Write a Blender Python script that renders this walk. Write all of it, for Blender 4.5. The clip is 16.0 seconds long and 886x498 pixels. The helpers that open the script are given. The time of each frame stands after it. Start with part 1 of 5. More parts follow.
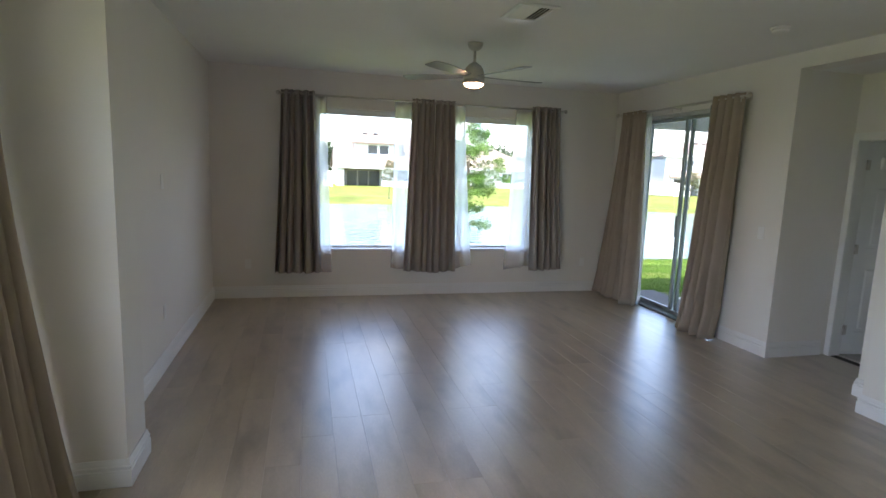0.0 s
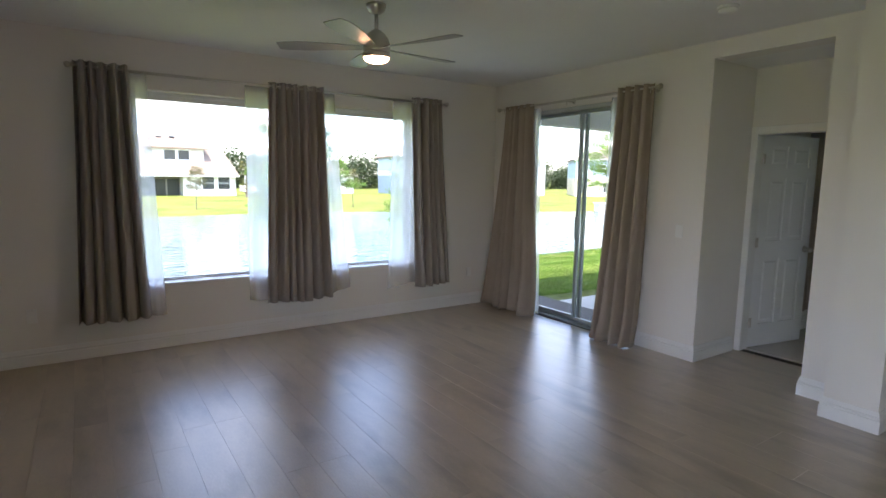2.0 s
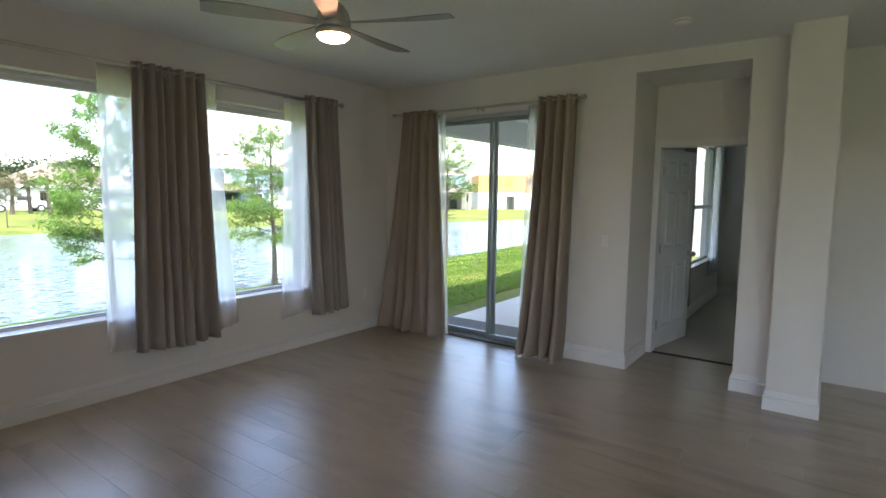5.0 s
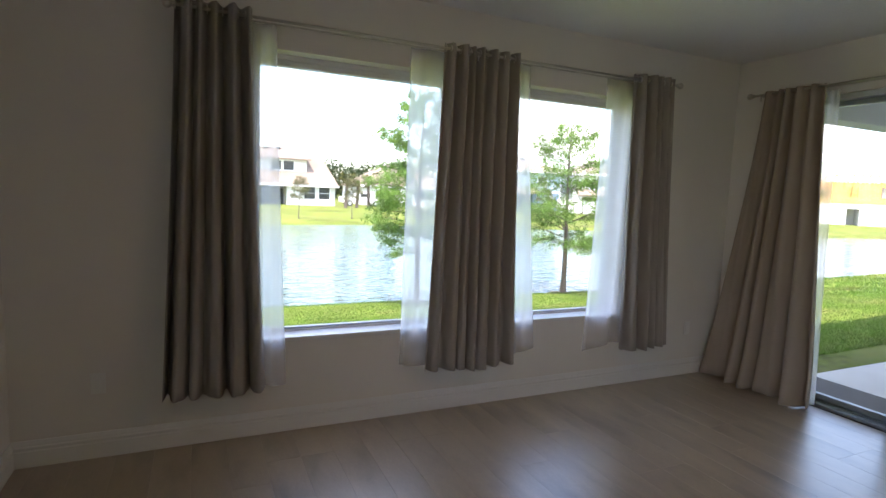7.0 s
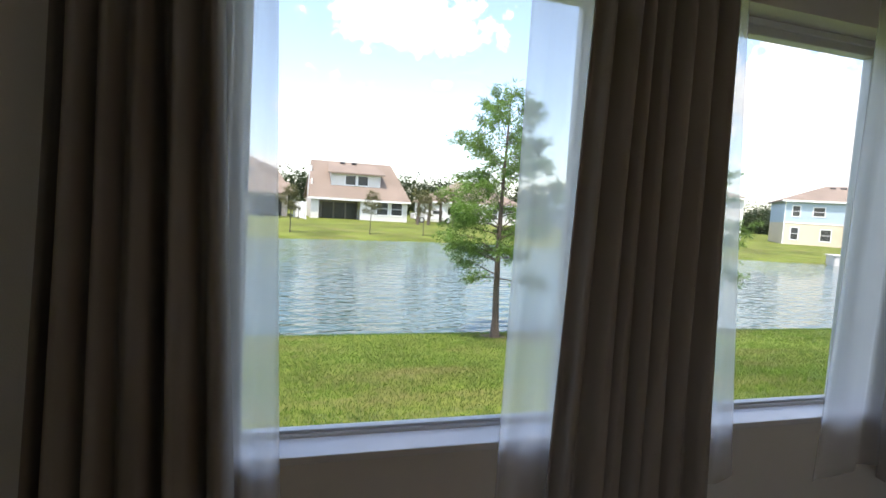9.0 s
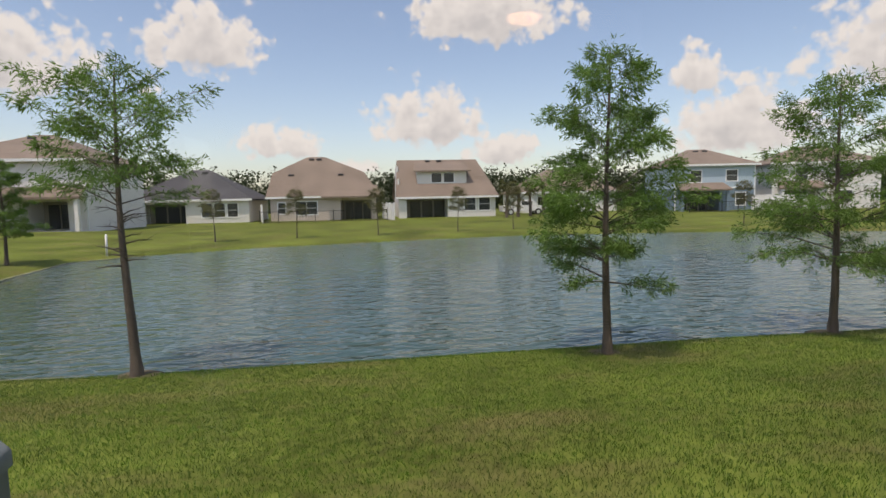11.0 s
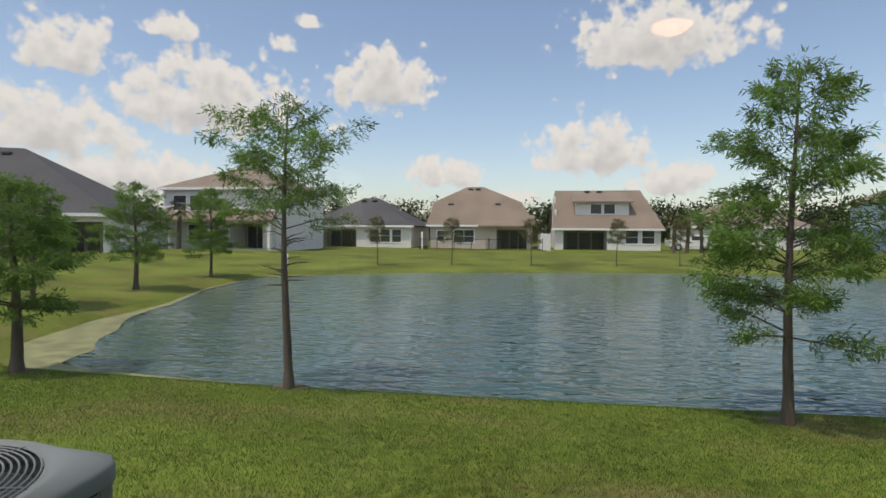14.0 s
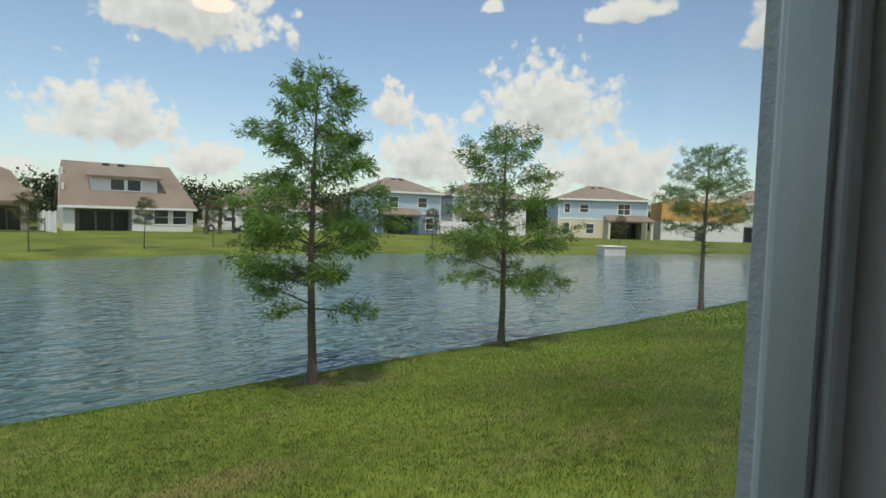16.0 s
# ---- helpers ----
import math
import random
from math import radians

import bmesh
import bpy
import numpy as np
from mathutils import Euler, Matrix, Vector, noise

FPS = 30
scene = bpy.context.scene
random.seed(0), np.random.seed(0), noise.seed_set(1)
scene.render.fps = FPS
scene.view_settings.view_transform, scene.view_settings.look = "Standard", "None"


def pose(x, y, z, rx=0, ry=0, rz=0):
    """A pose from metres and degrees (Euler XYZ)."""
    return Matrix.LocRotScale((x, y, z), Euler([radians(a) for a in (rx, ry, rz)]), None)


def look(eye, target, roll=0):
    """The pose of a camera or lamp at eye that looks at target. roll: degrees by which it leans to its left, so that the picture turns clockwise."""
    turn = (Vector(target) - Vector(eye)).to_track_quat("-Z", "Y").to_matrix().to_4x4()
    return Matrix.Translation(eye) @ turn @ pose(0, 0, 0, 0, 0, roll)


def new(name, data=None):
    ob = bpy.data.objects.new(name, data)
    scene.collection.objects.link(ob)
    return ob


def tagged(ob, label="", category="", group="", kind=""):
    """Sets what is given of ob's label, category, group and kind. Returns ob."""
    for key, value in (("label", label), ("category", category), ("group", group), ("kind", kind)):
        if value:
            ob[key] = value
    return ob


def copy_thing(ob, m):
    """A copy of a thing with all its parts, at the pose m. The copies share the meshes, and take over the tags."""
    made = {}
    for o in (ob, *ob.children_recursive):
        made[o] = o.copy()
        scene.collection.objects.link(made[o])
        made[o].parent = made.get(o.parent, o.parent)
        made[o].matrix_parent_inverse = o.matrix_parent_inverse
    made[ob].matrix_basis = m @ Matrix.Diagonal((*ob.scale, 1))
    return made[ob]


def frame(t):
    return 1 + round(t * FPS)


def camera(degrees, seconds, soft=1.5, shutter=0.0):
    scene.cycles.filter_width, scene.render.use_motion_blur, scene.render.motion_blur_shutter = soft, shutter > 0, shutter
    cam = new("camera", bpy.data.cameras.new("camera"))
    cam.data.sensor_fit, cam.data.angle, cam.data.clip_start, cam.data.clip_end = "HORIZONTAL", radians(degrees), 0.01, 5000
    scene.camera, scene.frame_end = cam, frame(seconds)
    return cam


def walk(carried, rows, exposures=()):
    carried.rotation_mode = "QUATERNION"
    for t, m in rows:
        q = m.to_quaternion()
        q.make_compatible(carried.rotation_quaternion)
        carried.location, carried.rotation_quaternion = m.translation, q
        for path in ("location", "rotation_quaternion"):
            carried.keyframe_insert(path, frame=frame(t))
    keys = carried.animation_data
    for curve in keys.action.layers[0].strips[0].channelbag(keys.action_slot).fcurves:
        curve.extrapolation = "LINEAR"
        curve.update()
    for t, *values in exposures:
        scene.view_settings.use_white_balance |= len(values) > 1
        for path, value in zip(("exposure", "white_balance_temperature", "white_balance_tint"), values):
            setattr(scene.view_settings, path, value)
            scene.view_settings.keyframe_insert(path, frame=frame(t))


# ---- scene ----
cam = camera(78.9, 16.0)
PATH = [
    (0, (1.036, 0.203, 1.622), (1.53, 2.119, 1.334), 2.1),
    (0.5, (0.998, 0.531, 1.623), (1.714, 2.377, 1.347), 1.4),
    (1, (0.956, 0.865, 1.61), (1.785, 2.665, 1.334), 1.3),
    (1.5, (0.88, 1.21, 1.588), (1.811, 2.96, 1.319), 1.4),
    (2, (0.76, 1.541, 1.581), (1.865, 3.189, 1.325), 0.8),
    (2.5, (0.653, 1.847, 1.563), (1.893, 3.395, 1.31), 0.6),
    (3, (0.543, 2.113, 1.547), (1.905, 3.558, 1.307), 0.5),
    (3.2, (0.506, 2.185, 1.541), (1.927, 3.572, 1.303), 0.4),
    (5.3, (0.391, 2.788, 1.544), (2.008, 3.949, 1.347), 0.7),
    (5.5, (0.391, 2.842, 1.545), (1.96, 4.066, 1.347), 0.9),
    (6, (0.517, 3.072, 1.535), (1.849, 4.55, 1.331), 0.8),
    (6.5, (0.699, 3.346, 1.534), (1.706, 5.061, 1.322), 0.9),
    (7, (0.86, 3.637, 1.535), (1.69, 5.445, 1.325), 2.3),
    (7.5, (1.011, 4.032, 1.512), (1.822, 5.848, 1.309), 3.8),
    (8, (1.137, 4.441, 1.487), (1.904, 6.276, 1.290), 4.5),
    (8.5, (1.213, 4.842, 1.481), (1.916, 6.703, 1.304), 4.3),
    (9, (1.312, 5.234, 1.444), (1.897, 7.135, 1.289), 3.4),
    (9.2, (1.338, 5.364, 1.445), (1.878, 7.278, 1.287), 4.4),
    (11.3, (1.748, 6.731, 1.501), (1.972, 8.710, 1.320), -1.7),
    (11.5, (1.772, 6.786, 1.504), (1.974, 8.769, 1.336), -1.7),
    (12, (1.833, 6.837, 1.522), (1.825, 8.834, 1.407), -1.9),
    (12.5, (1.887, 6.836, 1.535), (1.611, 8.816, 1.453), -1.9),
    (13, (1.923, 6.822, 1.543), (1.426, 8.758, 1.477), -1.9),
    (13.5, (1.924, 6.839, 1.535), (1.372, 8.760, 1.470), -0.6),
    (14, (1.909, 6.879, 1.522), (1.592, 8.852, 1.449), 0.4),
    (14.5, (1.893, 6.903, 1.525), (2.059, 8.895, 1.445), 1.7),
    (15, (1.869, 6.919, 1.546), (2.544, 8.800, 1.465), 2.7),
    (15.5, (1.827, 6.945, 1.552), (2.902, 8.627, 1.442), 2.9),
    (16, (1.882, 6.981, 1.547), (3.109, 8.557, 1.433), 1.7),
]
walk(cam, [(t, look(eye, target, roll)) for t, eye, target, roll in PATH],
     exposures=[(0, 2.86, 6250, 18), (2.0, 2.82, 6400, 21), (3.0, 2.70, 6450, 21), (5.5, 2.63, 6450, 17), (7.0, 2.55, 6600, 21), (8.5, 2.08, 6700, 19), (9.2, 1.30, 6750, 18),
                (11.3, 0.19, 7300, 21), (12.5, 0.19, 7400, 23), (13.5, 0.17, 7300, 22), (14.5, 0.18, 6750, 7), (15.5, 0.18, 6450, 1), (16.0, 0.25, 6850, 8)])

# ---- world, sun and exposure ----
SUN_ELEV, SUN_AZ = 66.0, 222.0        # degrees; azimuth clockwise from +y
world = bpy.data.worlds.new("sky")
scene.world = world
world.use_nodes = True
wt = world.node_tree
wt.nodes.clear()


def wnode(kind, **kw):
    n = wt.nodes.new(kind)
    for k, v in kw.items():
        n.inputs[k].default_value = v
    return n


def wmath(op, a, b=None):
    n = wt.nodes.new("ShaderNodeMath")
    n.operation = op
    for i, v in enumerate((a, b)):
        if v is None:
            continue
        if isinstance(v, (int, float)):
            n.inputs[i].default_value = v
        else:
            wt.links.new(v, n.inputs[i])
    return n.outputs[0]


w_out = wt.nodes.new("ShaderNodeOutputWorld")
w_bg = wt.nodes.new("ShaderNodeBackground")
w_bg.inputs["Strength"].default_value = 0.15
sky = wt.nodes.new("ShaderNodeTexSky")
sky.sky_type = "NISHITA"
sky.sun_disc = False
sky.sun_elevation, sky.sun_rotation = radians(SUN_ELEV), radians(SUN_AZ)
sky.air_density, sky.dust_density, sky.ozone_density = 1.0, 1.3, 1.2
# cumulus clouds: rounded tops, greyer undersides
w_tc = wt.nodes.new("ShaderNodeTexCoord")


# each cloud: azimuth and elevation of its base, half width and height, in degrees
CLOUDS = [(-53.4, 15.1, 2.6, 3.4), (-43.8, 14.5, 4.4, 4.1), (-32.4, 11.2, 10.9, 5.9), (-45.5, 7.8, 8.6, 4.5), (-38.9, 4.4, 8.6, 3.3),
          (-54.6, 5.0, 3.7, 3.7), (-15.5, 14.0, 6.6, 5.1), (-25.4, 17.7, 1.6, 1.6), (-23.3, 19.9, 1.6, 1.0), (-35.5, 17.8, 2.6, 1.8),
          (12.4, 17.4, 10.4, 5.3), (6.2, 7.3, 7.3, 5.0), (-8.8, 5.4, 5.5, 2.7), (13.7, 4.4, 4.6, 2.7), (-2.0, 3.2, 3.0, 1.4),
          (48.2, 10.7, 8.5, 6.6), (31.9, 10.6, 2.5, 3.6), (36.1, 5.4, 7.1, 5.2), (53.9, 4.6, 9.3, 5.0), (42.3, 20.9, 1.6, 1.2),
          (55.6, 19.8, 5.0, 1.7), (68.1, 16.9, 2.3, 3.4)]


def cloud_density(raised):
    """How deep a direction lies in a cloud: flat-based, billowing heaps over the pond, scattered ones in the rest of the sky."""
    sep = wt.nodes.new("ShaderNodeSeparateXYZ")
    wt.links.new(w_tc.outputs["Generated"], sep.inputs[0])
    az = wmath("MULTIPLY", wmath("ARCTAN2", sep.outputs[0], sep.outputs[1]), 57.2958)
    el = wmath("ADD", wmath("MULTIPLY", wmath("ARCSINE", sep.outputs[2]), 57.2958), raised)
    pos = wt.nodes.new("ShaderNodeCombineXYZ")
    wt.links.new(az, pos.inputs[0])
    wt.links.new(el, pos.inputs[1])
    big = wnode("ShaderNodeTexNoise", Scale=0.42, Detail=8.0, Roughness=0.54)
    puff = wt.nodes.new("ShaderNodeTexVoronoi")
    puff.feature = "SMOOTH_F1"
    puff.inputs["Scale"].default_value, puff.inputs["Smoothness"].default_value = 0.62, 0.35
    puff.inputs["Detail"].default_value, puff.inputs["Roughness"].default_value = 2.0, 0.55
    for n in (big, puff):
        wt.links.new(pos.outputs[0], n.inputs["Vector"])
    rough = wmath("ADD", wmath("MULTIPLY", wmath("SUBTRACT", big.outputs["Fac"], 0.5), 1.5), wmath("MULTIPLY", wmath("SUBTRACT", 0.60, puff.outputs["Distance"]), 0.55))
    best = None
    for a, b, w, h in CLOUDS:
        u = wmath("DIVIDE", wmath("SUBTRACT", az, a), w)
        dv = wmath("SUBTRACT", el, b)
        v = wmath("MAXIMUM", wmath("DIVIDE", dv, h), wmath("DIVIDE", dv, -0.45 * h))
        r = wmath("SQRT", wmath("ADD", wmath("MULTIPLY", u, u), wmath("MULTIPLY", v, v)))
        d = wmath("SUBTRACT", 1.16, r)
        best = d if best is None else wmath("MAXIMUM", best, d)
    far = wnode("ShaderNodeTexNoise", Scale=0.075, Detail=3.0)
    wt.links.new(pos.outputs[0], far.inputs["Vector"])
    rest = wmath("MULTIPLY", wmath("SUBTRACT", far.outputs["Fac"], 0.5), 5.0)
    beyond = wmath("MAXIMUM", wmath("GREATER_THAN", wmath("ABSOLUTE", wmath("SUBTRACT", az, 6.0)), 68.0), wmath("GREATER_THAN", el, 27.0))
    best = wmath("MAXIMUM", best, wmath("SUBTRACT", rest, wmath("MULTIPLY", wmath("SUBTRACT", 1.0, beyond), 9.0)))
    return wmath("ADD", best, rough)


dens = cloud_density(0.0)
w_ramp = wt.nodes.new("ShaderNodeValToRGB")
w_ramp.color_ramp.elements[0].position, w_ramp.color_ramp.elements[1].position = 0.05, 0.36
w_ramp.color_ramp.elements[1].color = (0.97, 0.97, 0.97, 1)
wt.links.new(dens, w_ramp.inputs[0])
w_shade = wt.nodes.new("ShaderNodeValToRGB")
w_shade.color_ramp.elements[0].position, w_shade.color_ramp.elements[0].color = 0.15, (4.7, 4.68, 4.62, 1)
w_shade.color_ramp.elements[1].position, w_shade.color_ramp.elements[1].color = 1.15, (3.35, 3.4, 3.5, 1)
wt.links.new(cloud_density(1.1), w_shade.inputs[0])
w_mix = wt.nodes.new("ShaderNodeMixRGB")
wt.links.new(w_ramp.outputs[0], w_mix.inputs[0])
wt.links.new(sky.outputs[0], w_mix.inputs[1])
wt.links.new(w_shade.outputs[0], w_mix.inputs[2])
wt.links.new(w_mix.outputs[0], w_bg.inputs["Color"])
wt.links.new(w_bg.outputs[0], w_out.inputs["Surface"])

sun_data = bpy.data.lights.new("sun", "SUN")
sun_data.energy, sun_data.angle, sun_data.color = 2.35, radians(0.5), (1.0, 0.94, 0.84)
sun = new("sun", sun_data)
_e, _a = radians(SUN_ELEV), radians(SUN_AZ)
sun_dir = Vector((math.sin(_a) * math.cos(_e), math.cos(_a) * math.cos(_e), math.sin(_e)))
sun.matrix_world = look(sun_dir * 100, (0, 0, 0))

# the sky's light in the opening of the dining area's glass door
dl = bpy.data.lights.new("dining_door_daylight", "AREA")
dl.shape, dl.size, dl.size_y, dl.energy, dl.color = "RECTANGLE", 2.5, 2.2, 0.8, (0.95, 0.97, 1.0)
dining_light = new("dining_door_daylight", dl)
dining_light.matrix_world = look((-0.37, 1.15, 1.2), (3.0, 1.15, 1.0))


# ---- materials ----
def mat(name, color, rough=0.6, metal=0.0, var=0.08, scale=6.0, bump=0.0, bump_scale=60.0, spec=0.5, stretch=(1, 1, 1), rand=0.0, detail2=0.0, scale2=80.0):
    """A surface with a base colour, variation at two scales, relief, and a change from object to object."""
    m = bpy.data.materials.new(name)
    m.use_nodes = True
    nt = m.node_tree
    b = nt.nodes["Principled BSDF"]
    b.inputs["Roughness"].default_value, b.inputs["Metallic"].default_value = rough, metal
    b.inputs["Specular IOR Level"].default_value = spec
    tc = nt.nodes.new("ShaderNodeTexCoord")
    mp = nt.nodes.new("ShaderNodeMapping")
    mp.inputs["Scale"].default_value = stretch
    nt.links.new(tc.outputs["Object"], mp.inputs[0])
    src = mp.outputs[0]
    if rand:
        oi = nt.nodes.new("ShaderNodeObjectInfo")
        add = nt.nodes.new("ShaderNodeVectorMath")
        add.operation = "MULTIPLY_ADD"
        nt.links.new(oi.outputs["Random"], add.inputs[0])
        add.inputs[1].default_value = (37.0, 51.0, 19.0)
        nt.links.new(src, add.inputs[2])
        src = add.outputs[0]
    n = nt.nodes.new("ShaderNodeTexNoise")
    n.inputs["Scale"].default_value, n.inputs["Detail"].default_value = scale, 5.0
    nt.links.new(src, n.inputs["Vector"])
    fac = n.outputs["Fac"]
    if detail2:
        n2 = nt.nodes.new("ShaderNodeTexNoise")
        n2.inputs["Scale"].default_value, n2.inputs["Detail"].default_value = scale2, 4.0
        nt.links.new(src, n2.inputs["Vector"])
        mx = nt.nodes.new("ShaderNodeMath")
        mx.operation = "MULTIPLY_ADD"
        nt.links.new(n2.outputs["Fac"], mx.inputs[0])
        mx.inputs[1].default_value = detail2
        sub = nt.nodes.new("ShaderNodeMath")
        sub.operation = "SUBTRACT"
        nt.links.new(fac, sub.inputs[0])
        sub.inputs[1].default_value = detail2 * 0.5
        nt.links.new(sub.outputs[0], mx.inputs[2])
        fac = mx.outputs[0]
    ramp = nt.nodes.new("ShaderNodeValToRGB")
    ramp.color_ramp.elements[0].position, ramp.color_ramp.elements[1].position = 0.25, 0.75
    ramp.color_ramp.elements[0].color = (*[c * (1 - var) for c in color], 1)
    ramp.color_ramp.elements[1].color = (*[min(1, c * (1 + var)) for c in color], 1)
    nt.links.new(fac, ramp.inputs[0])
    col = ramp.outputs[0]
    if rand:
        hsv = nt.nodes.new("ShaderNodeHueSaturation")
        mr = nt.nodes.new("ShaderNodeMapRange")
        mr.inputs["To Min"].default_value, mr.inputs["To Max"].default_value = 1 - rand, 1 + rand
        nt.links.new(oi.outputs["Random"], mr.inputs[0])
        nt.links.new(mr.outputs[0], hsv.inputs["Value"])
        nt.links.new(col, hsv.inputs["Color"])
        col = hsv.outputs[0]
    nt.links.new(col, b.inputs["Base Color"])
    if bump:
        nb = nt.nodes.new("ShaderNodeTexNoise")
        nb.inputs["Scale"].default_value, nb.inputs["Detail"].default_value = bump_scale, 3.0
        nt.links.new(src, nb.inputs["Vector"])
        bp = nt.nodes.new("ShaderNodeBump")
        bp.inputs["Strength"].default_value, bp.inputs["Distance"].default_value = bump, 0.01
        nt.links.new(nb.outputs["Fac"], bp.inputs["Height"])
        nt.links.new(bp.outputs[0], b.inputs["Normal"])
    return m


def glass_mat(name, tint=(0.975, 0.99, 0.982), gain=1.0):
    m = bpy.data.materials.new(name)
    m.use_nodes = True
    nt = m.node_tree
    nt.nodes.clear()
    out = nt.nodes.new("ShaderNodeOutputMaterial")
    tr, gl, mx, fr = (nt.nodes.new("ShaderNode" + k) for k in ("BsdfTransparent", "BsdfGlossy", "MixShader", "LayerWeight"))
    pw, sc = nt.nodes.new("ShaderNodeMath"), nt.nodes.new("ShaderNodeMath")
    pw.operation, sc.operation = "POWER", "MULTIPLY_ADD"
    pw.inputs[1].default_value = 4.0
    sc.inputs[1].default_value, sc.inputs[2].default_value = 0.45 * gain, 0.022 * gain
    tr.inputs[0].default_value = (*tint, 1)
    gl.inputs["Roughness"].default_value = 0.01
    fr.inputs["Blend"].default_value = 0.5
    nt.links.new(fr.outputs["Facing"], pw.inputs[0])
    nt.links.new(pw.outputs[0], sc.inputs[0])
    nt.links.new(sc.outputs[0], mx.inputs[0])
    nt.links.new(tr.outputs[0], mx.inputs[1])
    nt.links.new(gl.outputs[0], mx.inputs[2])
    nt.links.new(mx.outputs[0], out.inputs[0])
    return m


def sheer_mat():
    m = bpy.data.materials.new("sheer_voile")
    m.use_nodes = True
    nt = m.node_tree
    nt.nodes.clear()
    out = nt.nodes.new("ShaderNodeOutputMaterial")
    tr, tl, df, m1, m2 = (nt.nodes.new("ShaderNode" + k) for k in ("BsdfTransparent", "BsdfTranslucent", "BsdfDiffuse", "MixShader", "MixShader"))
    tl.inputs[0].default_value = df.inputs[0].default_value = (0.96, 0.96, 0.96, 1)
    tc, wv = nt.nodes.new("ShaderNodeTexCoord"), nt.nodes.new("ShaderNodeTexNoise")
    wv.inputs["Scale"].default_value = 5.0
    nt.links.new(tc.outputs["Object"], wv.inputs["Vector"])
    mr = nt.nodes.new("ShaderNodeMapRange")
    mr.inputs["To Min"].default_value, mr.inputs["To Max"].default_value = 0.33, 0.37
    nt.links.new(wv.outputs["Fac"], mr.inputs[0])
    m1.inputs[0].default_value = 0.12
    nt.links.new(tl.outputs[0], m1.inputs[1])
    nt.links.new(df.outputs[0], m1.inputs[2])
    nt.links.new(mr.outputs[0], m2.inputs[0])
    nt.links.new(tr.outputs[0], m2.inputs[1])
    nt.links.new(m1.outputs[0], m2.inputs[2])
    nt.links.new(m2.outputs[0], out.inputs[0])
    return m


def leaf_mat(name, color):
    m = mat(name, color, rough=0.55, var=0.35, scale=1.6, detail2=0.8, scale2=9.0)
    nt = m.node_tree
    b = nt.nodes["Principled BSDF"]
    tl, mx = nt.nodes.new("ShaderNodeBsdfTranslucent"), nt.nodes.new("ShaderNodeMixShader")
    src = b.inputs["Base Color"].links[0].from_socket
    nt.links.new(src, tl.inputs[0])
    mx.inputs[0].default_value = 0.5
    out = nt.nodes["Material Output"]
    nt.links.new(b.outputs[0], mx.inputs[1])
    nt.links.new(tl.outputs[0], mx.inputs[2])
    nt.links.new(mx.outputs[0], out.inputs[0])
    return m


def emit_mat(name, color, power):
    m = bpy.data.materials.new(name)
    m.use_nodes = True
    b = m.node_tree.nodes["Principled BSDF"]
    b.inputs["Base Color"].default_value = (0.9, 0.9, 0.9, 1)
    b.inputs["Emission Color"].default_value, b.inputs["Emission Strength"].default_value = (*color, 1), power
    return m


def water_mat():
    m = bpy.data.materials.new("pond_water")
    m.use_nodes = True
    nt = m.node_tree
    b = nt.nodes["Principled BSDF"]
    b.inputs["Roughness"].default_value = 0.02
    b.inputs["IOR"].default_value = 1.33
    tc, mp = nt.nodes.new("ShaderNodeTexCoord"), nt.nodes.new("ShaderNodeMapping")
    mp.inputs["Scale"].default_value, mp.inputs["Rotation"].default_value = (0.60, 1.25, 1), (0, 0, radians(-24))
    nt.links.new(tc.outputs["Object"], mp.inputs[0])
    n1, n2, n3 = (nt.nodes.new("ShaderNodeTexNoise") for _ in range(3))
    for n, s, d in ((n1, 2.2, 2.0), (n2, 6.0, 1.0), (n3, 0.05, 2.0)):
        n.inputs["Scale"].default_value, n.inputs["Detail"].default_value = s, d
        nt.links.new(mp.outputs[0], n.inputs["Vector"])
    ad = nt.nodes.new("ShaderNodeMath")
    ad.operation = "MULTIPLY_ADD"
    nt.links.new(n2.outputs["Fac"], ad.inputs[0])
    ad.inputs[1].default_value = 0.30
    nt.links.new(n1.outputs["Fac"], ad.inputs[2])
    bp = nt.nodes.new("ShaderNodeBump")
    bp.inputs["Strength"].default_value, bp.inputs["Distance"].default_value = 1.0, 0.085
    nt.links.new(ad.outputs[0], bp.inputs["Height"])
    nt.links.new(bp.outputs[0], b.inputs["Normal"])
    rp = nt.nodes.new("ShaderNodeValToRGB")
    rp.color_ramp.elements[0].color, rp.color_ramp.elements[1].color = (0.040, 0.082, 0.075, 1), (0.058, 0.105, 0.095, 1)
    nt.links.new(n3.outputs["Fac"], rp.inputs[0])
    nt.links.new(rp.outputs[0], b.inputs["Base Color"])
    return m


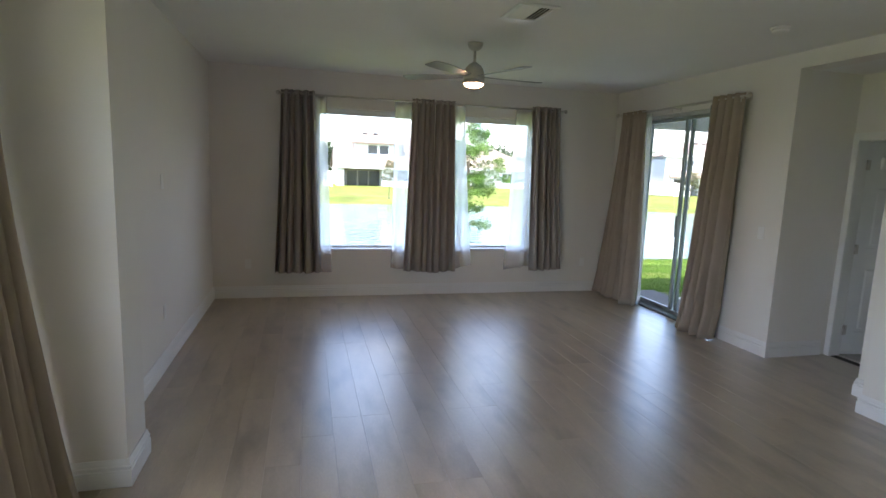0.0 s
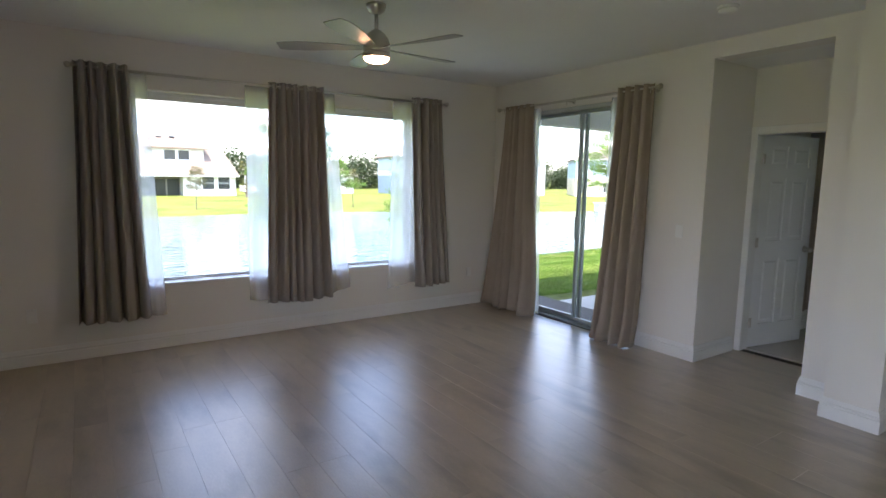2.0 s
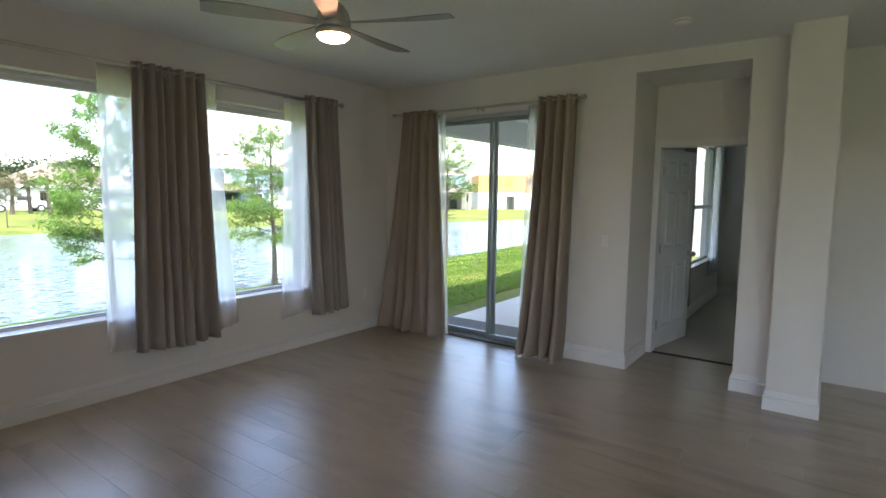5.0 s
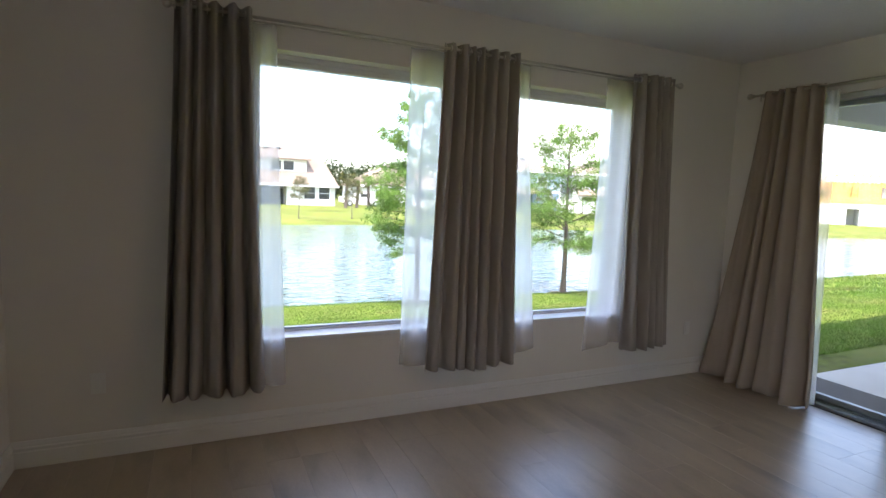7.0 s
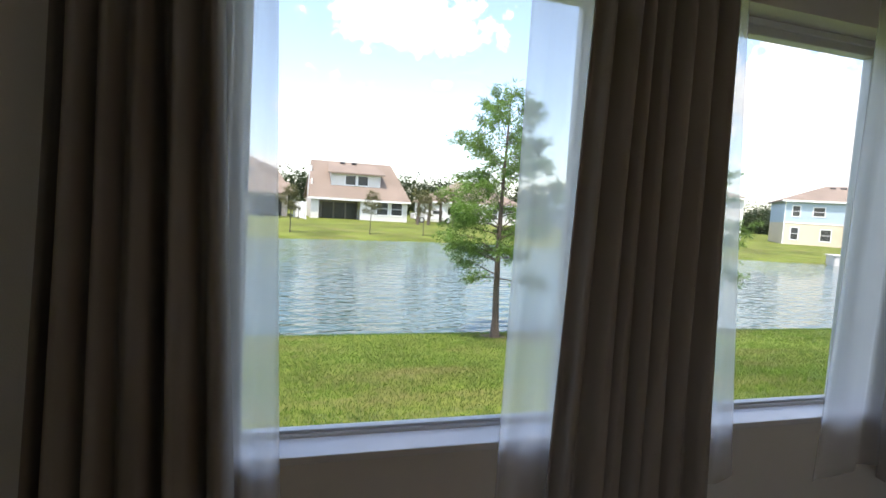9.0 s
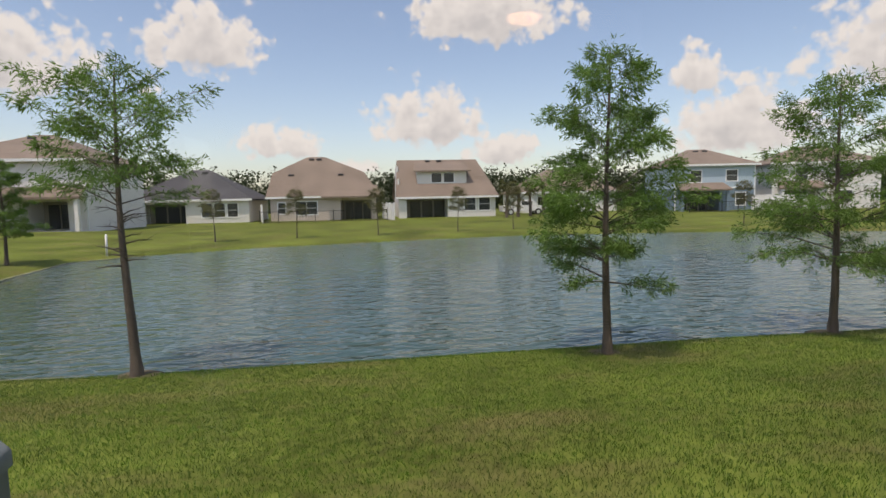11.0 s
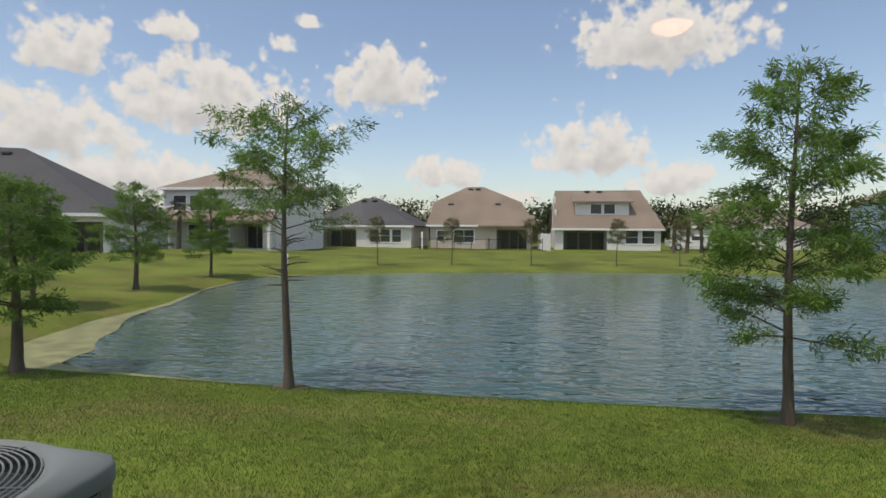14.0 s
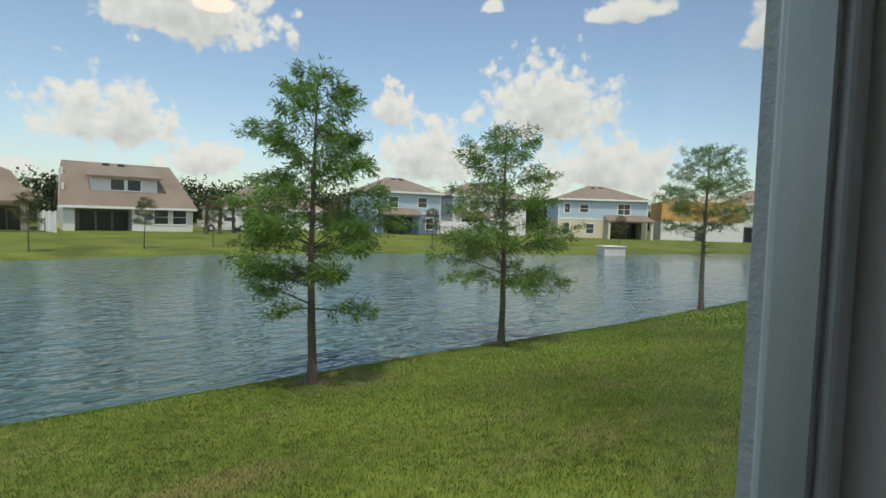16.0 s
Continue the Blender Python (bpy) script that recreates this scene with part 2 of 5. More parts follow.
def plank_mat():
    m = mat("oak_laminate", (0.395, 0.315, 0.218), rough=0.36, var=0.14, spec=1.0, scale=2.4, stretch=(3.2, 1.0, 1), rand=0.035, detail2=0.5, scale2=34.0, bump=0.06, bump_scale=30.0)
    nt = m.node_tree
    b = nt.nodes["Principled BSDF"]
    # a satin wear layer over the print
    b.inputs["Coat Weight"].default_value, b.inputs["Coat Roughness"].default_value = 0.9, 0.30
    # dark knots and cathedral patches
    vo = nt.nodes.new("ShaderNodeTexNoise")
    vo.inputs["Scale"].default_value, vo.inputs["Detail"].default_value = 1.3, 4.0
    src = [n for n in nt.nodes if n.type == "TEX_NOISE"][0].inputs["Vector"].links[0].from_socket
    nt.links.new(src, vo.inputs["Vector"])
    rp = nt.nodes.new("ShaderNodeValToRGB")
    rp.color_ramp.elements[0].position, rp.color_ramp.elements[1].position = 0.52, 0.72
    rp.color_ramp.elements[0].color, rp.color_ramp.elements[1].color = (1, 1, 1, 1), (0.62, 0.60, 0.57, 1)
    nt.links.new(vo.outputs["Fac"], rp.inputs[0])
    mu = nt.nodes.new("ShaderNodeMixRGB")
    mu.blend_type = "MULTIPLY"
    mu.inputs[0].default_value = 1.0
    nt.links.new(b.inputs["Base Color"].links[0].from_socket, mu.inputs[1])
    nt.links.new(rp.outputs[0], mu.inputs[2])
    nt.links.new(mu.outputs[0], b.inputs["Base Color"])
    return m


M_WALL = mat("wall_paint", (0.78, 0.755, 0.715), rough=0.62, var=0.025, scale=1.2, bump=0.12, bump_scale=160.0)
M_CEIL = mat("ceiling_paint", (0.82, 0.82, 0.80), rough=0.85, var=0.02, scale=2.0, bump=0.35, bump_scale=45.0)
M_TRIM = mat("trim_gloss_white", (0.80, 0.80, 0.79), rough=0.32, var=0.02, scale=3.0)
M_DOOR = mat("door_paint", (0.76, 0.77, 0.77), rough=0.4, var=0.02, scale=3.0)
M_VINYL = mat("white_vinyl", (0.80, 0.82, 0.82), rough=0.35, var=0.02, scale=5.0)
M_ALU = mat("grey_aluminium_frame", (0.55, 0.58, 0.58), rough=0.38, metal=0.3, var=0.05, scale=8.0)
M_SLIDER = mat("dark_grey_aluminium", (0.30, 0.35, 0.35), rough=0.35, metal=0.3, var=0.05, scale=8.0)
M_SILL = mat("marble_sill", (0.80, 0.80, 0.80), rough=0.22, var=0.06, scale=6.0)
M_GLASS = glass_mat("clear_glass")
M_PLANK = plank_mat()
M_GROOVE = mat("plank_groove", (0.05, 0.04, 0.032), rough=0.7)
M_CARPET = mat("bedroom_carpet", (0.56, 0.52, 0.46), rough=0.95, var=0.12, scale=60.0, bump=0.6, bump_scale=220.0)
M_TAUPE = mat("grey_taupe_cloth", (0.345, 0.318, 0.288), rough=0.85, var=0.07, scale=2.0, bump=0.25, bump_scale=420.0, detail2=0.4, scale2=180.0)
M_SAND = mat("sand_taupe_cloth", (0.375, 0.312, 0.250), rough=0.8, var=0.07, scale=2.0, bump=0.25, bump_scale=420.0, detail2=0.4, scale2=180.0)
M_SHEER = sheer_mat()
M_NICKEL = mat("brushed_nickel", (0.60, 0.57, 0.53), rough=0.3, metal=1.0, var=0.06, scale=20.0)
M_BLADE = mat("silver_fan_blade", (0.34, 0.34, 0.34), rough=0.4, var=0.05, scale=8.0, metal=0.3)
M_LAMP = emit_mat("fan_lamp_glow", (1.0, 0.50, 0.26), 9.0)
M_PLATE = mat("white_plastic", (0.82, 0.82, 0.80), rough=0.35, var=0.01)
M_SHADOWGAP = mat("shaded_gap", (0.03, 0.03, 0.03), rough=0.8)
M_VENT = mat("white_enamel", (0.78, 0.78, 0.78), rough=0.4, var=0.02)
M_CONCRETE = mat("patio_concrete", (0.58, 0.56, 0.53), rough=0.85, var=0.1, scale=2.5, bump=0.3, bump_scale=120.0, detail2=0.4, scale2=60.0)
M_STUCCO = mat("stucco_grey", (0.60, 0.61, 0.60), rough=0.9, var=0.06, scale=2.0, bump=0.8, bump_scale=70.0)
M_STUCCO_W = mat("stucco_white", (0.72, 0.71, 0.69), rough=0.9, var=0.05, scale=0.6, bump=0.5, bump_scale=40.0)
M_STUCCO_T = mat("stucco_tan", (0.56, 0.49, 0.43), rough=0.9, var=0.05, scale=0.6, bump=0.5, bump_scale=40.0)
M_STUCCO_B = mat("stucco_beige", (0.66, 0.58, 0.45), rough=0.9, var=0.05, scale=0.6, bump=0.5, bump_scale=40.0)
M_SIDING_B = mat("siding_light_blue", (0.42, 0.53, 0.62), rough=0.75, var=0.05, scale=0.6)
# blue siding darkened to carry the shade on a lower storey's front
M_SIDING_SHADE = mat("siding_blue_shaded", (0.17, 0.24, 0.31), rough=0.75, var=0.06, scale=0.6)
M_ROOF = mat("shingle_brown", (0.225, 0.178, 0.142), rough=0.95, var=0.18, scale=0.5, detail2=0.9, scale2=7.0, bump=0.6, bump_scale=12.0)
M_ROOF_D = mat("shingle_charcoal", (0.075, 0.075, 0.08), rough=0.95, var=0.2, scale=0.5, detail2=0.9, scale2=7.0, bump=0.6, bump_scale=12.0)
M_DARK = mat("dark_glazing", (0.055, 0.06, 0.062), rough=0.12, var=0.2, scale=1.0)
# back wall of the porches, one mid tan that sets off the panes
M_PORCH_WALL = mat("porch_wall", (0.30, 0.28, 0.25), rough=0.7, var=0.1)
M_OSB = mat("raw_sheathing", (0.62, 0.36, 0.12), rough=0.9, var=0.15, scale=1.5, detail2=0.5, scale2=12.0)
M_FENCE_W = mat("white_vinyl_fence", (0.78, 0.78, 0.78), rough=0.5, var=0.03)
M_FENCE_K = mat("black_metal_fence", (0.02, 0.02, 0.02), rough=0.5)
M_BARK = mat("grey_bark", (0.115, 0.092, 0.075), rough=0.95, var=0.35, scale=4.0, stretch=(3, 3, 0.6), bump=0.8, bump_scale=30.0)
M_LEAF = leaf_mat("cypress_needles", (0.140, 0.250, 0.048))
M_LEAF_D = leaf_mat("dark_oak_leaves", (0.04, 0.062, 0.022))
M_LEAF_P = leaf_mat("palm_fronds", (0.11, 0.115, 0.04))
M_LEAF_Y = leaf_mat("young_leaves", (0.13, 0.13, 0.05))
M_WATER = water_mat()
M_ALGAE = mat("shore_algae", (0.215, 0.22, 0.10), rough=0.6, var=0.45, scale=2.2, detail2=0.6, scale2=9.0)
M_AC = mat("painted_steel_grey", (0.18, 0.20, 0.195), rough=0.45, var=0.05, scale=4.0)
M_AC_D = mat("dark_coil_well_shade", (0.05, 0.055, 0.06), rough=0.5, var=0.1)
M_TRUCK = mat("white_car_paint", (0.75, 0.75, 0.76), rough=0.2, var=0.02)
M_TYRE = mat("tyre_rubber", (0.02, 0.02, 0.02), rough=0.8)
M_MULCH = mat("bare_soil", (0.105, 0.085, 0.050), rough=1.0, var=0.3, scale=5.0)


def with_dry_patches(m, dry):
    """Straw-coloured worn patches over a lawn surface, and a finer mottling."""
    nt = m.node_tree
    b = nt.nodes["Principled BSDF"]
    goals = [l.to_socket for l in b.inputs["Base Color"].links[0].from_socket.links]
    tc, mp = nt.nodes.new("ShaderNodeTexCoord"), nt.nodes.new("ShaderNodeMapping")
    mp.inputs["Scale"].default_value = (0.6, 1.5, 1.0)
    nt.links.new(tc.outputs["Object"], mp.inputs[0])
    n = nt.nodes.new("ShaderNodeTexNoise")
    n.inputs["Scale"].default_value, n.inputs["Detail"].default_value, n.inputs["Roughness"].default_value = 0.7, 7.0, 0.62
    nt.links.new(mp.outputs[0], n.inputs["Vector"])
    rp = nt.nodes.new("ShaderNodeValToRGB")
    rp.color_ramp.elements[0].position, rp.color_ramp.elements[1].position = 0.50, 0.74
    rp.color_ramp.elements[0].color, rp.color_ramp.elements[1].color = (0, 0, 0, 1), (0.7, 0.7, 0.7, 1)
    nt.links.new(n.outputs["Fac"], rp.inputs[0])
    mx = nt.nodes.new("ShaderNodeMixRGB")
    nt.links.new(rp.outputs[0], mx.inputs[0])
    nt.links.new(b.inputs["Base Color"].links[0].from_socket, mx.inputs[1])
    mx.inputs[2].default_value = (*dry, 1)
    for g in goals:
        nt.links.new(mx.outputs[0], g)
    return m


M_LAWN = with_dry_patches(mat("lawn", (0.118, 0.150, 0.026), rough=0.95, var=0.5, scale=0.35, detail2=0.9, scale2=9.0, bump=0.7, bump_scale=22.0, spec=0.15), (0.20, 0.155, 0.07))
M_GRASS_BLADE = with_dry_patches(leaf_mat("lawn_blades", (0.105, 0.205, 0.022)), (0.21, 0.185, 0.07))


# ---- mesh helpers ----
def box(bm, x0, x1, y0, y1, z0, z1, m=None):
    vs = [bm.verts.new((x, y, z)) for z in (z0, z1) for y in (y0, y1) for x in (x0, x1)]
    if m is not None:
        for v in vs:
            v.co = m @ v.co
    for f in ((0, 2, 3, 1), (4, 5, 7, 6), (0, 1, 5, 4), (2, 6, 7, 3), (0, 4, 6, 2), (1, 3, 7, 5)):
        bm.faces.new([vs[i] for i in f])
    return vs


def tube(bm, a, b, r0, r1=None, n=10, caps=True):
    a, b, r1 = Vector(a), Vector(b), r0 if r1 is None else r1
    q = (b - a).to_track_quat("Z", "Y")
    rings = []
    for p, r in ((a, r0), (b, r1)):
        rings.append([bm.verts.new(p + q @ Vector((r * math.cos(2 * math.pi * i / n), r * math.sin(2 * math.pi * i / n), 0))) for i in range(n)])
    for i in range(n):
        f = bm.faces.new((rings[0][i], rings[0][(i + 1) % n], rings[1][(i + 1) % n], rings[1][i]))
        f.smooth = True
    if caps:
        bm.faces.new(rings[0][::-1])
        bm.faces.new(rings[1])


def lathe(bm, profile, centre=(0, 0, 0), n=24, cap=True):
    """A turned shape: (radius, z) pairs round a vertical axis."""
    cx, cy, cz = centre
    rings = [[bm.verts.new((cx + r * math.cos(2 * math.pi * i / n), cy + r * math.sin(2 * math.pi * i / n), cz + z)) for i in range(n)] for r, z in profile]
    for a, b in zip(rings, rings[1:]):
        for i in range(n):
            f = bm.faces.new((a[i], a[(i + 1) % n], b[(i + 1) % n], b[i]))
            f.smooth = True
    if cap:
        bm.faces.new(rings[0][::-1])
        bm.faces.new(rings[-1])


def bevelled(bm, w=0.004, seg=2):
    bmesh.ops.bevel(bm, geom=[e for e in bm.edges], offset=w, segments=seg, affect="EDGES", profile=0.5)
    return bm


def finish(name, bm, material, at=None):
    bmesh.ops.recalc_face_normals(bm, faces=bm.faces)
    me = bpy.data.meshes.new(name)
    bm.to_mesh(me)
    bm.free()
    me.materials.append(material)
    ob = new(name, me)
    if at is not None:
        ob.matrix_world = at
    return ob


def part(name, bm, material, parent, label=""):
    ob = finish(name, bm, material)
    ob.parent = parent
    return tagged(ob, label) if label else ob


def empty(name, m, label, category, group="", kind=""):
    ob = new(name)
    ob.empty_display_size = 0.1
    ob.matrix_world = m
    return tagged(ob, label, category, group, kind)


def boxes(*rows):
    bm = bmesh.new()
    for r in rows:
        box(bm, *r)
    return bm


def structure(name, bm, material, label, category):
    return tagged(finish(name, bm, material), label, category, kind="structure")


def shared(name, me, parent, m):
    ob = new(name, me)
    ob.parent = parent
    ob.matrix_local = m
    return ob


# ---- the shell of the rooms ----
CEIL = 2.75
BACK, LEFT, RIGHT = 7.0, -0.04, 5.2
W1 = (1.16, 2.46, 0.575, 2.325)          # x0, x1, z0, z1 of the openings in the back wall
W2 = (2.80, 4.00, 0.575, 2.325)
SL = (4.78, 6.42, 0.0, 2.38)           # y0, y1, z0, z1 of the sliding door
AL = (3.28, 4.15, 0.0, 2.61)           # the opening to the bedroom lobby
DOORX, DOOR = 5.90, (3.33, 4.11, 2.04)

wall_back = structure("wall_north", boxes(
    (-0.2, W1[0], BACK, 7.2, 0, CEIL), (W1[1], W2[0], BACK, 7.2, 0, CEIL), (W2[1], 5.4, BACK, 7.2, 0, CEIL),
    (W1[0], W1[1], BACK, 7.2, 0, W1[2]), (W1[0], W1[1], BACK, 7.2, W1[3], CEIL),
    (W2[0], W2[1], BACK, 7.2, 0, W2[2]), (W2[0], W2[1], BACK, 7.2, W2[3], CEIL)), M_WALL,
    "light greige painted plaster wall with two tall windows", "wall")
wall_left = structure("wall_west", boxes((-0.2, LEFT, 3.32, BACK, 0, CEIL)), M_WALL, "light greige painted plaster wall", "wall")
wall_stub = structure("wall_stub", boxes((-0.32, 0.175, 3.01, 3.32, 0, CEIL)), M_WALL, "short greige wall end beside the dining area", "wall")
wall_right = structure("wall_east", boxes(
    (RIGHT, 5.4, SL[1], BACK, 0, CEIL), (RIGHT, 5.4, SL[0], SL[1], SL[3], CEIL), (RIGHT, 5.4, AL[1], SL[0], 0, CEIL),
    (RIGHT, 5.4, AL[0], AL[1], AL[3], CEIL), (RIGHT, 5.4, 3.02, AL[0], 0, CEIL)), M_WALL,
    "light greige painted wall with a sliding door and a cased opening", "wall")
column = structure("wall_column", boxes((4.91, 5.4, 2.71, 3.02, 0, CEIL)), M_WALL, "square greige wall end projecting into the room", "wall")
structure("wall_lobby_north", boxes((5.4, 6.02, AL[1], 4.27, 0, CEIL)), M_WALL, "greige painted side wall of the lobby", "wall")
structure("wall_lobby_south", boxes((5.4, 6.02, 3.10, AL[0], 0, CEIL)), M_WALL, "greige painted side wall of the lobby", "wall")
lobby = structure("wall_lobby_east", boxes(
    (DOORX, 6.02, DOOR[1], AL[1], 0, CEIL), (DOORX, 6.02, AL[0], DOOR[0], 0, CEIL), (DOORX, 6.02, DOOR[0], DOOR[1], DOOR[2], CEIL)), M_WALL,
    "greige painted wall round the bedroom door", "wall")
BWIN = (7.45, 9.55, 0.62, 2.32)
wall_bed = structure("wall_bedroom", boxes(
    (6.02, BWIN[0], 4.15, 4.35, 0, CEIL), (BWIN[1], 10.2, 4.15, 4.35, 0, CEIL), (BWIN[0], BWIN[1], 4.15, 4.35, 0, BWIN[2]), (BWIN[0], BWIN[1], 4.15, 4.35, BWIN[3], CEIL),
    (10.0, 10.2, 0.0, 4.15, 0, CEIL), (6.02, 10.0, -0.2, 0.0, 0, CEIL), (5.4, 6.02, 4.27, 4.35, 0, CEIL), (5.9, 6.02, 0.0, 3.10, 0, CEIL)), M_WALL,
    "greige painted bedroom walls with one window", "wall")
wall_hall = structure("wall_south", boxes((-0.32, 5.9, -2.7, -2.5, 0, CEIL), (-0.52, -0.32, 2.5, 3.32, 0, CEIL), (-0.52, -0.32, -2.7, -0.2, 0, CEIL), (-0.52, -0.32, -0.2, 2.5, 2.36, CEIL), (5.9, 6.02, -2.7, 0.0, 0, CEIL)), M_WALL,
                      "greige painted walls closing the dining area", "wall")
ceiling = structure("ceiling", boxes((-0.7, 6.02, -2.7, 3.32, CEIL, 2.95), (-0.2, 5.4, 3.32, 7.2, CEIL, 2.95), (5.4, 6.02, 3.32, 4.35, CEIL, 2.95), (6.02, 10.2, -0.2, 4.35, CEIL, 2.95)), M_CEIL,
                    "white textured plaster ceiling", "ceiling")
lobby_ceiling = structure("ceiling_lobby", boxes((5.4, DOORX, AL[0], AL[1], AL[3], AL[3] + 0.04)), M_CEIL, "white lowered ceiling of the lobby", "ceiling")
roof_own = structure("roof", boxes((-1.0, 10.4, -2.9, 7.3, 2.96, 3.1)), M_ROOF, "flat closed roof deck over the rooms", "roof")
subfloor = structure("floor", boxes((-0.65, 6.02, -2.7, 7.0, -0.14, -0.012)), M_GROOVE, "greyish brown oak laminate floor of long planks", "floor")
structure("floor_bedroom", boxes((6.03, 10.0, 0.0, 4.15, -0.14, 0.0)), M_CARPET, "light beige bedroom carpet", "floor")


def skirt_profile(h=0.142, d=0.018):
    return [(0, 0), (d, 0), (d, h * 0.60), (d * 0.72, h * 0.63), (d * 0.72, h * 0.68), (d * 0.9, h * 0.71), (d * 0.9, h * 0.76), (d * 0.6, h * 0.80), (d * 0.55, h * 0.86), (d * 0.3, h), (0, h)]


def skirting(path, label="white moulded baseboard"):
    """A moulded board along a run of floor points; the room lies to the left of the run."""
    bm = bmesh.new()
    pts = [Vector((x, y, 0)) for x, y in path]
    prof = skirt_profile()
    rings = []
    for i, p in enumerate(pts):
        d0 = (pts[i] - pts[i - 1]).normalized() if i else None
        d1 = (pts[i + 1] - pts[i]).normalized() if i < len(pts) - 1 else None
        d0, d1 = d0 or d1, d1 or d0
        n0, n1 = Vector((-d0.y, d0.x, 0)), Vector((-d1.y, d1.x, 0))
        mid = (n0 + n1).normalized()
        mid = mid / max(0.3, mid.dot(n0))
        rings.append([bm.verts.new(p + mid * (u + 0.001) + Vector((0, 0, z + 0.001))) for u, z in prof])
    for a, b in zip(rings, rings[1:]):
        for k in range(len(prof)):
            bm.faces.new((a[k], b[k], b[(k + 1) % len(prof)], a[(k + 1) % len(prof)]))
    bm.faces.new(rings[0])
    bm.faces.new(rings[-1][::-1])
    return structure("baseboard", bm, M_TRIM, label, "baseboard")


skirting([(5.2, 6.46), (5.2, 7.0), (LEFT, 7.0), (LEFT, 3.32), (0.175, 3.32), (0.175, 3.01), (-0.32, 3.01), (-0.32, 2.55)])
skirting([(5.83, 4.15), (5.2, 4.15), (5.2, 4.74)])
skirting([(5.9, 2.71), (4.91, 2.71), (4.91, 3.02), (5.2, 3.02), (5.2, 3.28), (5.83, 3.28)])
skirting([(10.0, 0.0), (10.0, 4.15), (6.1, 4.15)])


# ---- windows, sliding door and doors ----
def picture_window(name, x0, x1, z0, z1, y_in, y_glass, meeting=None, label=""):
    """A white vinyl window in a wall whose room face is y_in; the glass lies at y_glass."""
    w = empty(name, pose(0, 0, 0), label, "window", kind="structure")
    f, head = 0.040, 0.065
    bm = boxes((x0, x0 + f, y_glass - 0.03, y_glass + 0.03, z0, z1), (x1 - f, x1, y_glass - 0.03, y_glass + 0.03, z0, z1),
               (x0 + f, x1 - f, y_glass - 0.03, y_glass + 0.03, z0, z0 + f), (x0 + f, x1 - f, y_glass - 0.03, y_glass + 0.03, z1 - head, z1), (x0 + f, x1 - f, y_glass - 0.045, y_glass - 0.031, z1 - 0.03, z1))
    fr = part("window_frame", bevelled(bm, 0.003, 1), M_VINYL, w)
    g = 0.011
    bm = boxes((x0 + f, x0 + f + g, y_glass - 0.02, y_glass + 0.02, z0 + f, z1 - f), (x1 - f - g, x1 - f, y_glass - 0.02, y_glass + 0.02, z0 + f, z1 - f),
               (x0 + f + g, x1 - f - g, y_glass - 0.02, y_glass + 0.02, z0 + f, z0 + f + g), (x0 + f + g, x1 - f - g, y_glass - 0.02, y_glass + 0.02, z1 - f - g, z1 - f))
    part("glazing_bead", bevelled(bm, 0.002, 1), M_ALU, fr, "grey glazing bead")
    if meeting:
        part("meeting_rail", bevelled(boxes((x0 + f, x1 - f, y_glass - 0.03, y_glass + 0.03, meeting - 0.025, meeting + 0.025)), 0.003, 1), M_VINYL, w)
    p = part("pane", boxes((x0 + f, x1 - f, y_glass - 0.003, y_glass + 0.003, z0 + f, z1 - f)), M_GLASS, w, "clear window glass")
    p.visible_shadow = False
    s = part("window_sill", bevelled(boxes((x0 + 0.002, x1 - 0.002, y_in - 0.018, y_glass - 0.031, z0 + 0.001, z0 + 0.028)), 0.004, 2), M_SILL, w, "white marble sill")
    return w


picture_window("window_1", *W1[:4], BACK, 7.16, label="large fixed white vinyl window over the pond")
picture_window("window_2", *W2[:4], BACK, 7.16, label="large fixed white vinyl window over the pond")
picture_window("window_3", *BWIN, 4.15, 4.25, meeting=1.42, label="white single-hung bedroom window")
# rough stucco returns outside the glass
for nm, (x0, x1, z0, z1) in (("window_return", W1), ("window_return", W2)):
    structure(nm, boxes((x0 - 0.06, x0 + 0.008, 7.192, 7.215, z0, z1), (x1 - 0.008, x1 + 0.06, 7.192, 7.215, z0, z1), (x0 + 0.008, x1 - 0.008, 7.192, 7.215, z1 - 0.008, z1 + 0.06)), M_STUCCO, "rough grey stucco return", "trim")


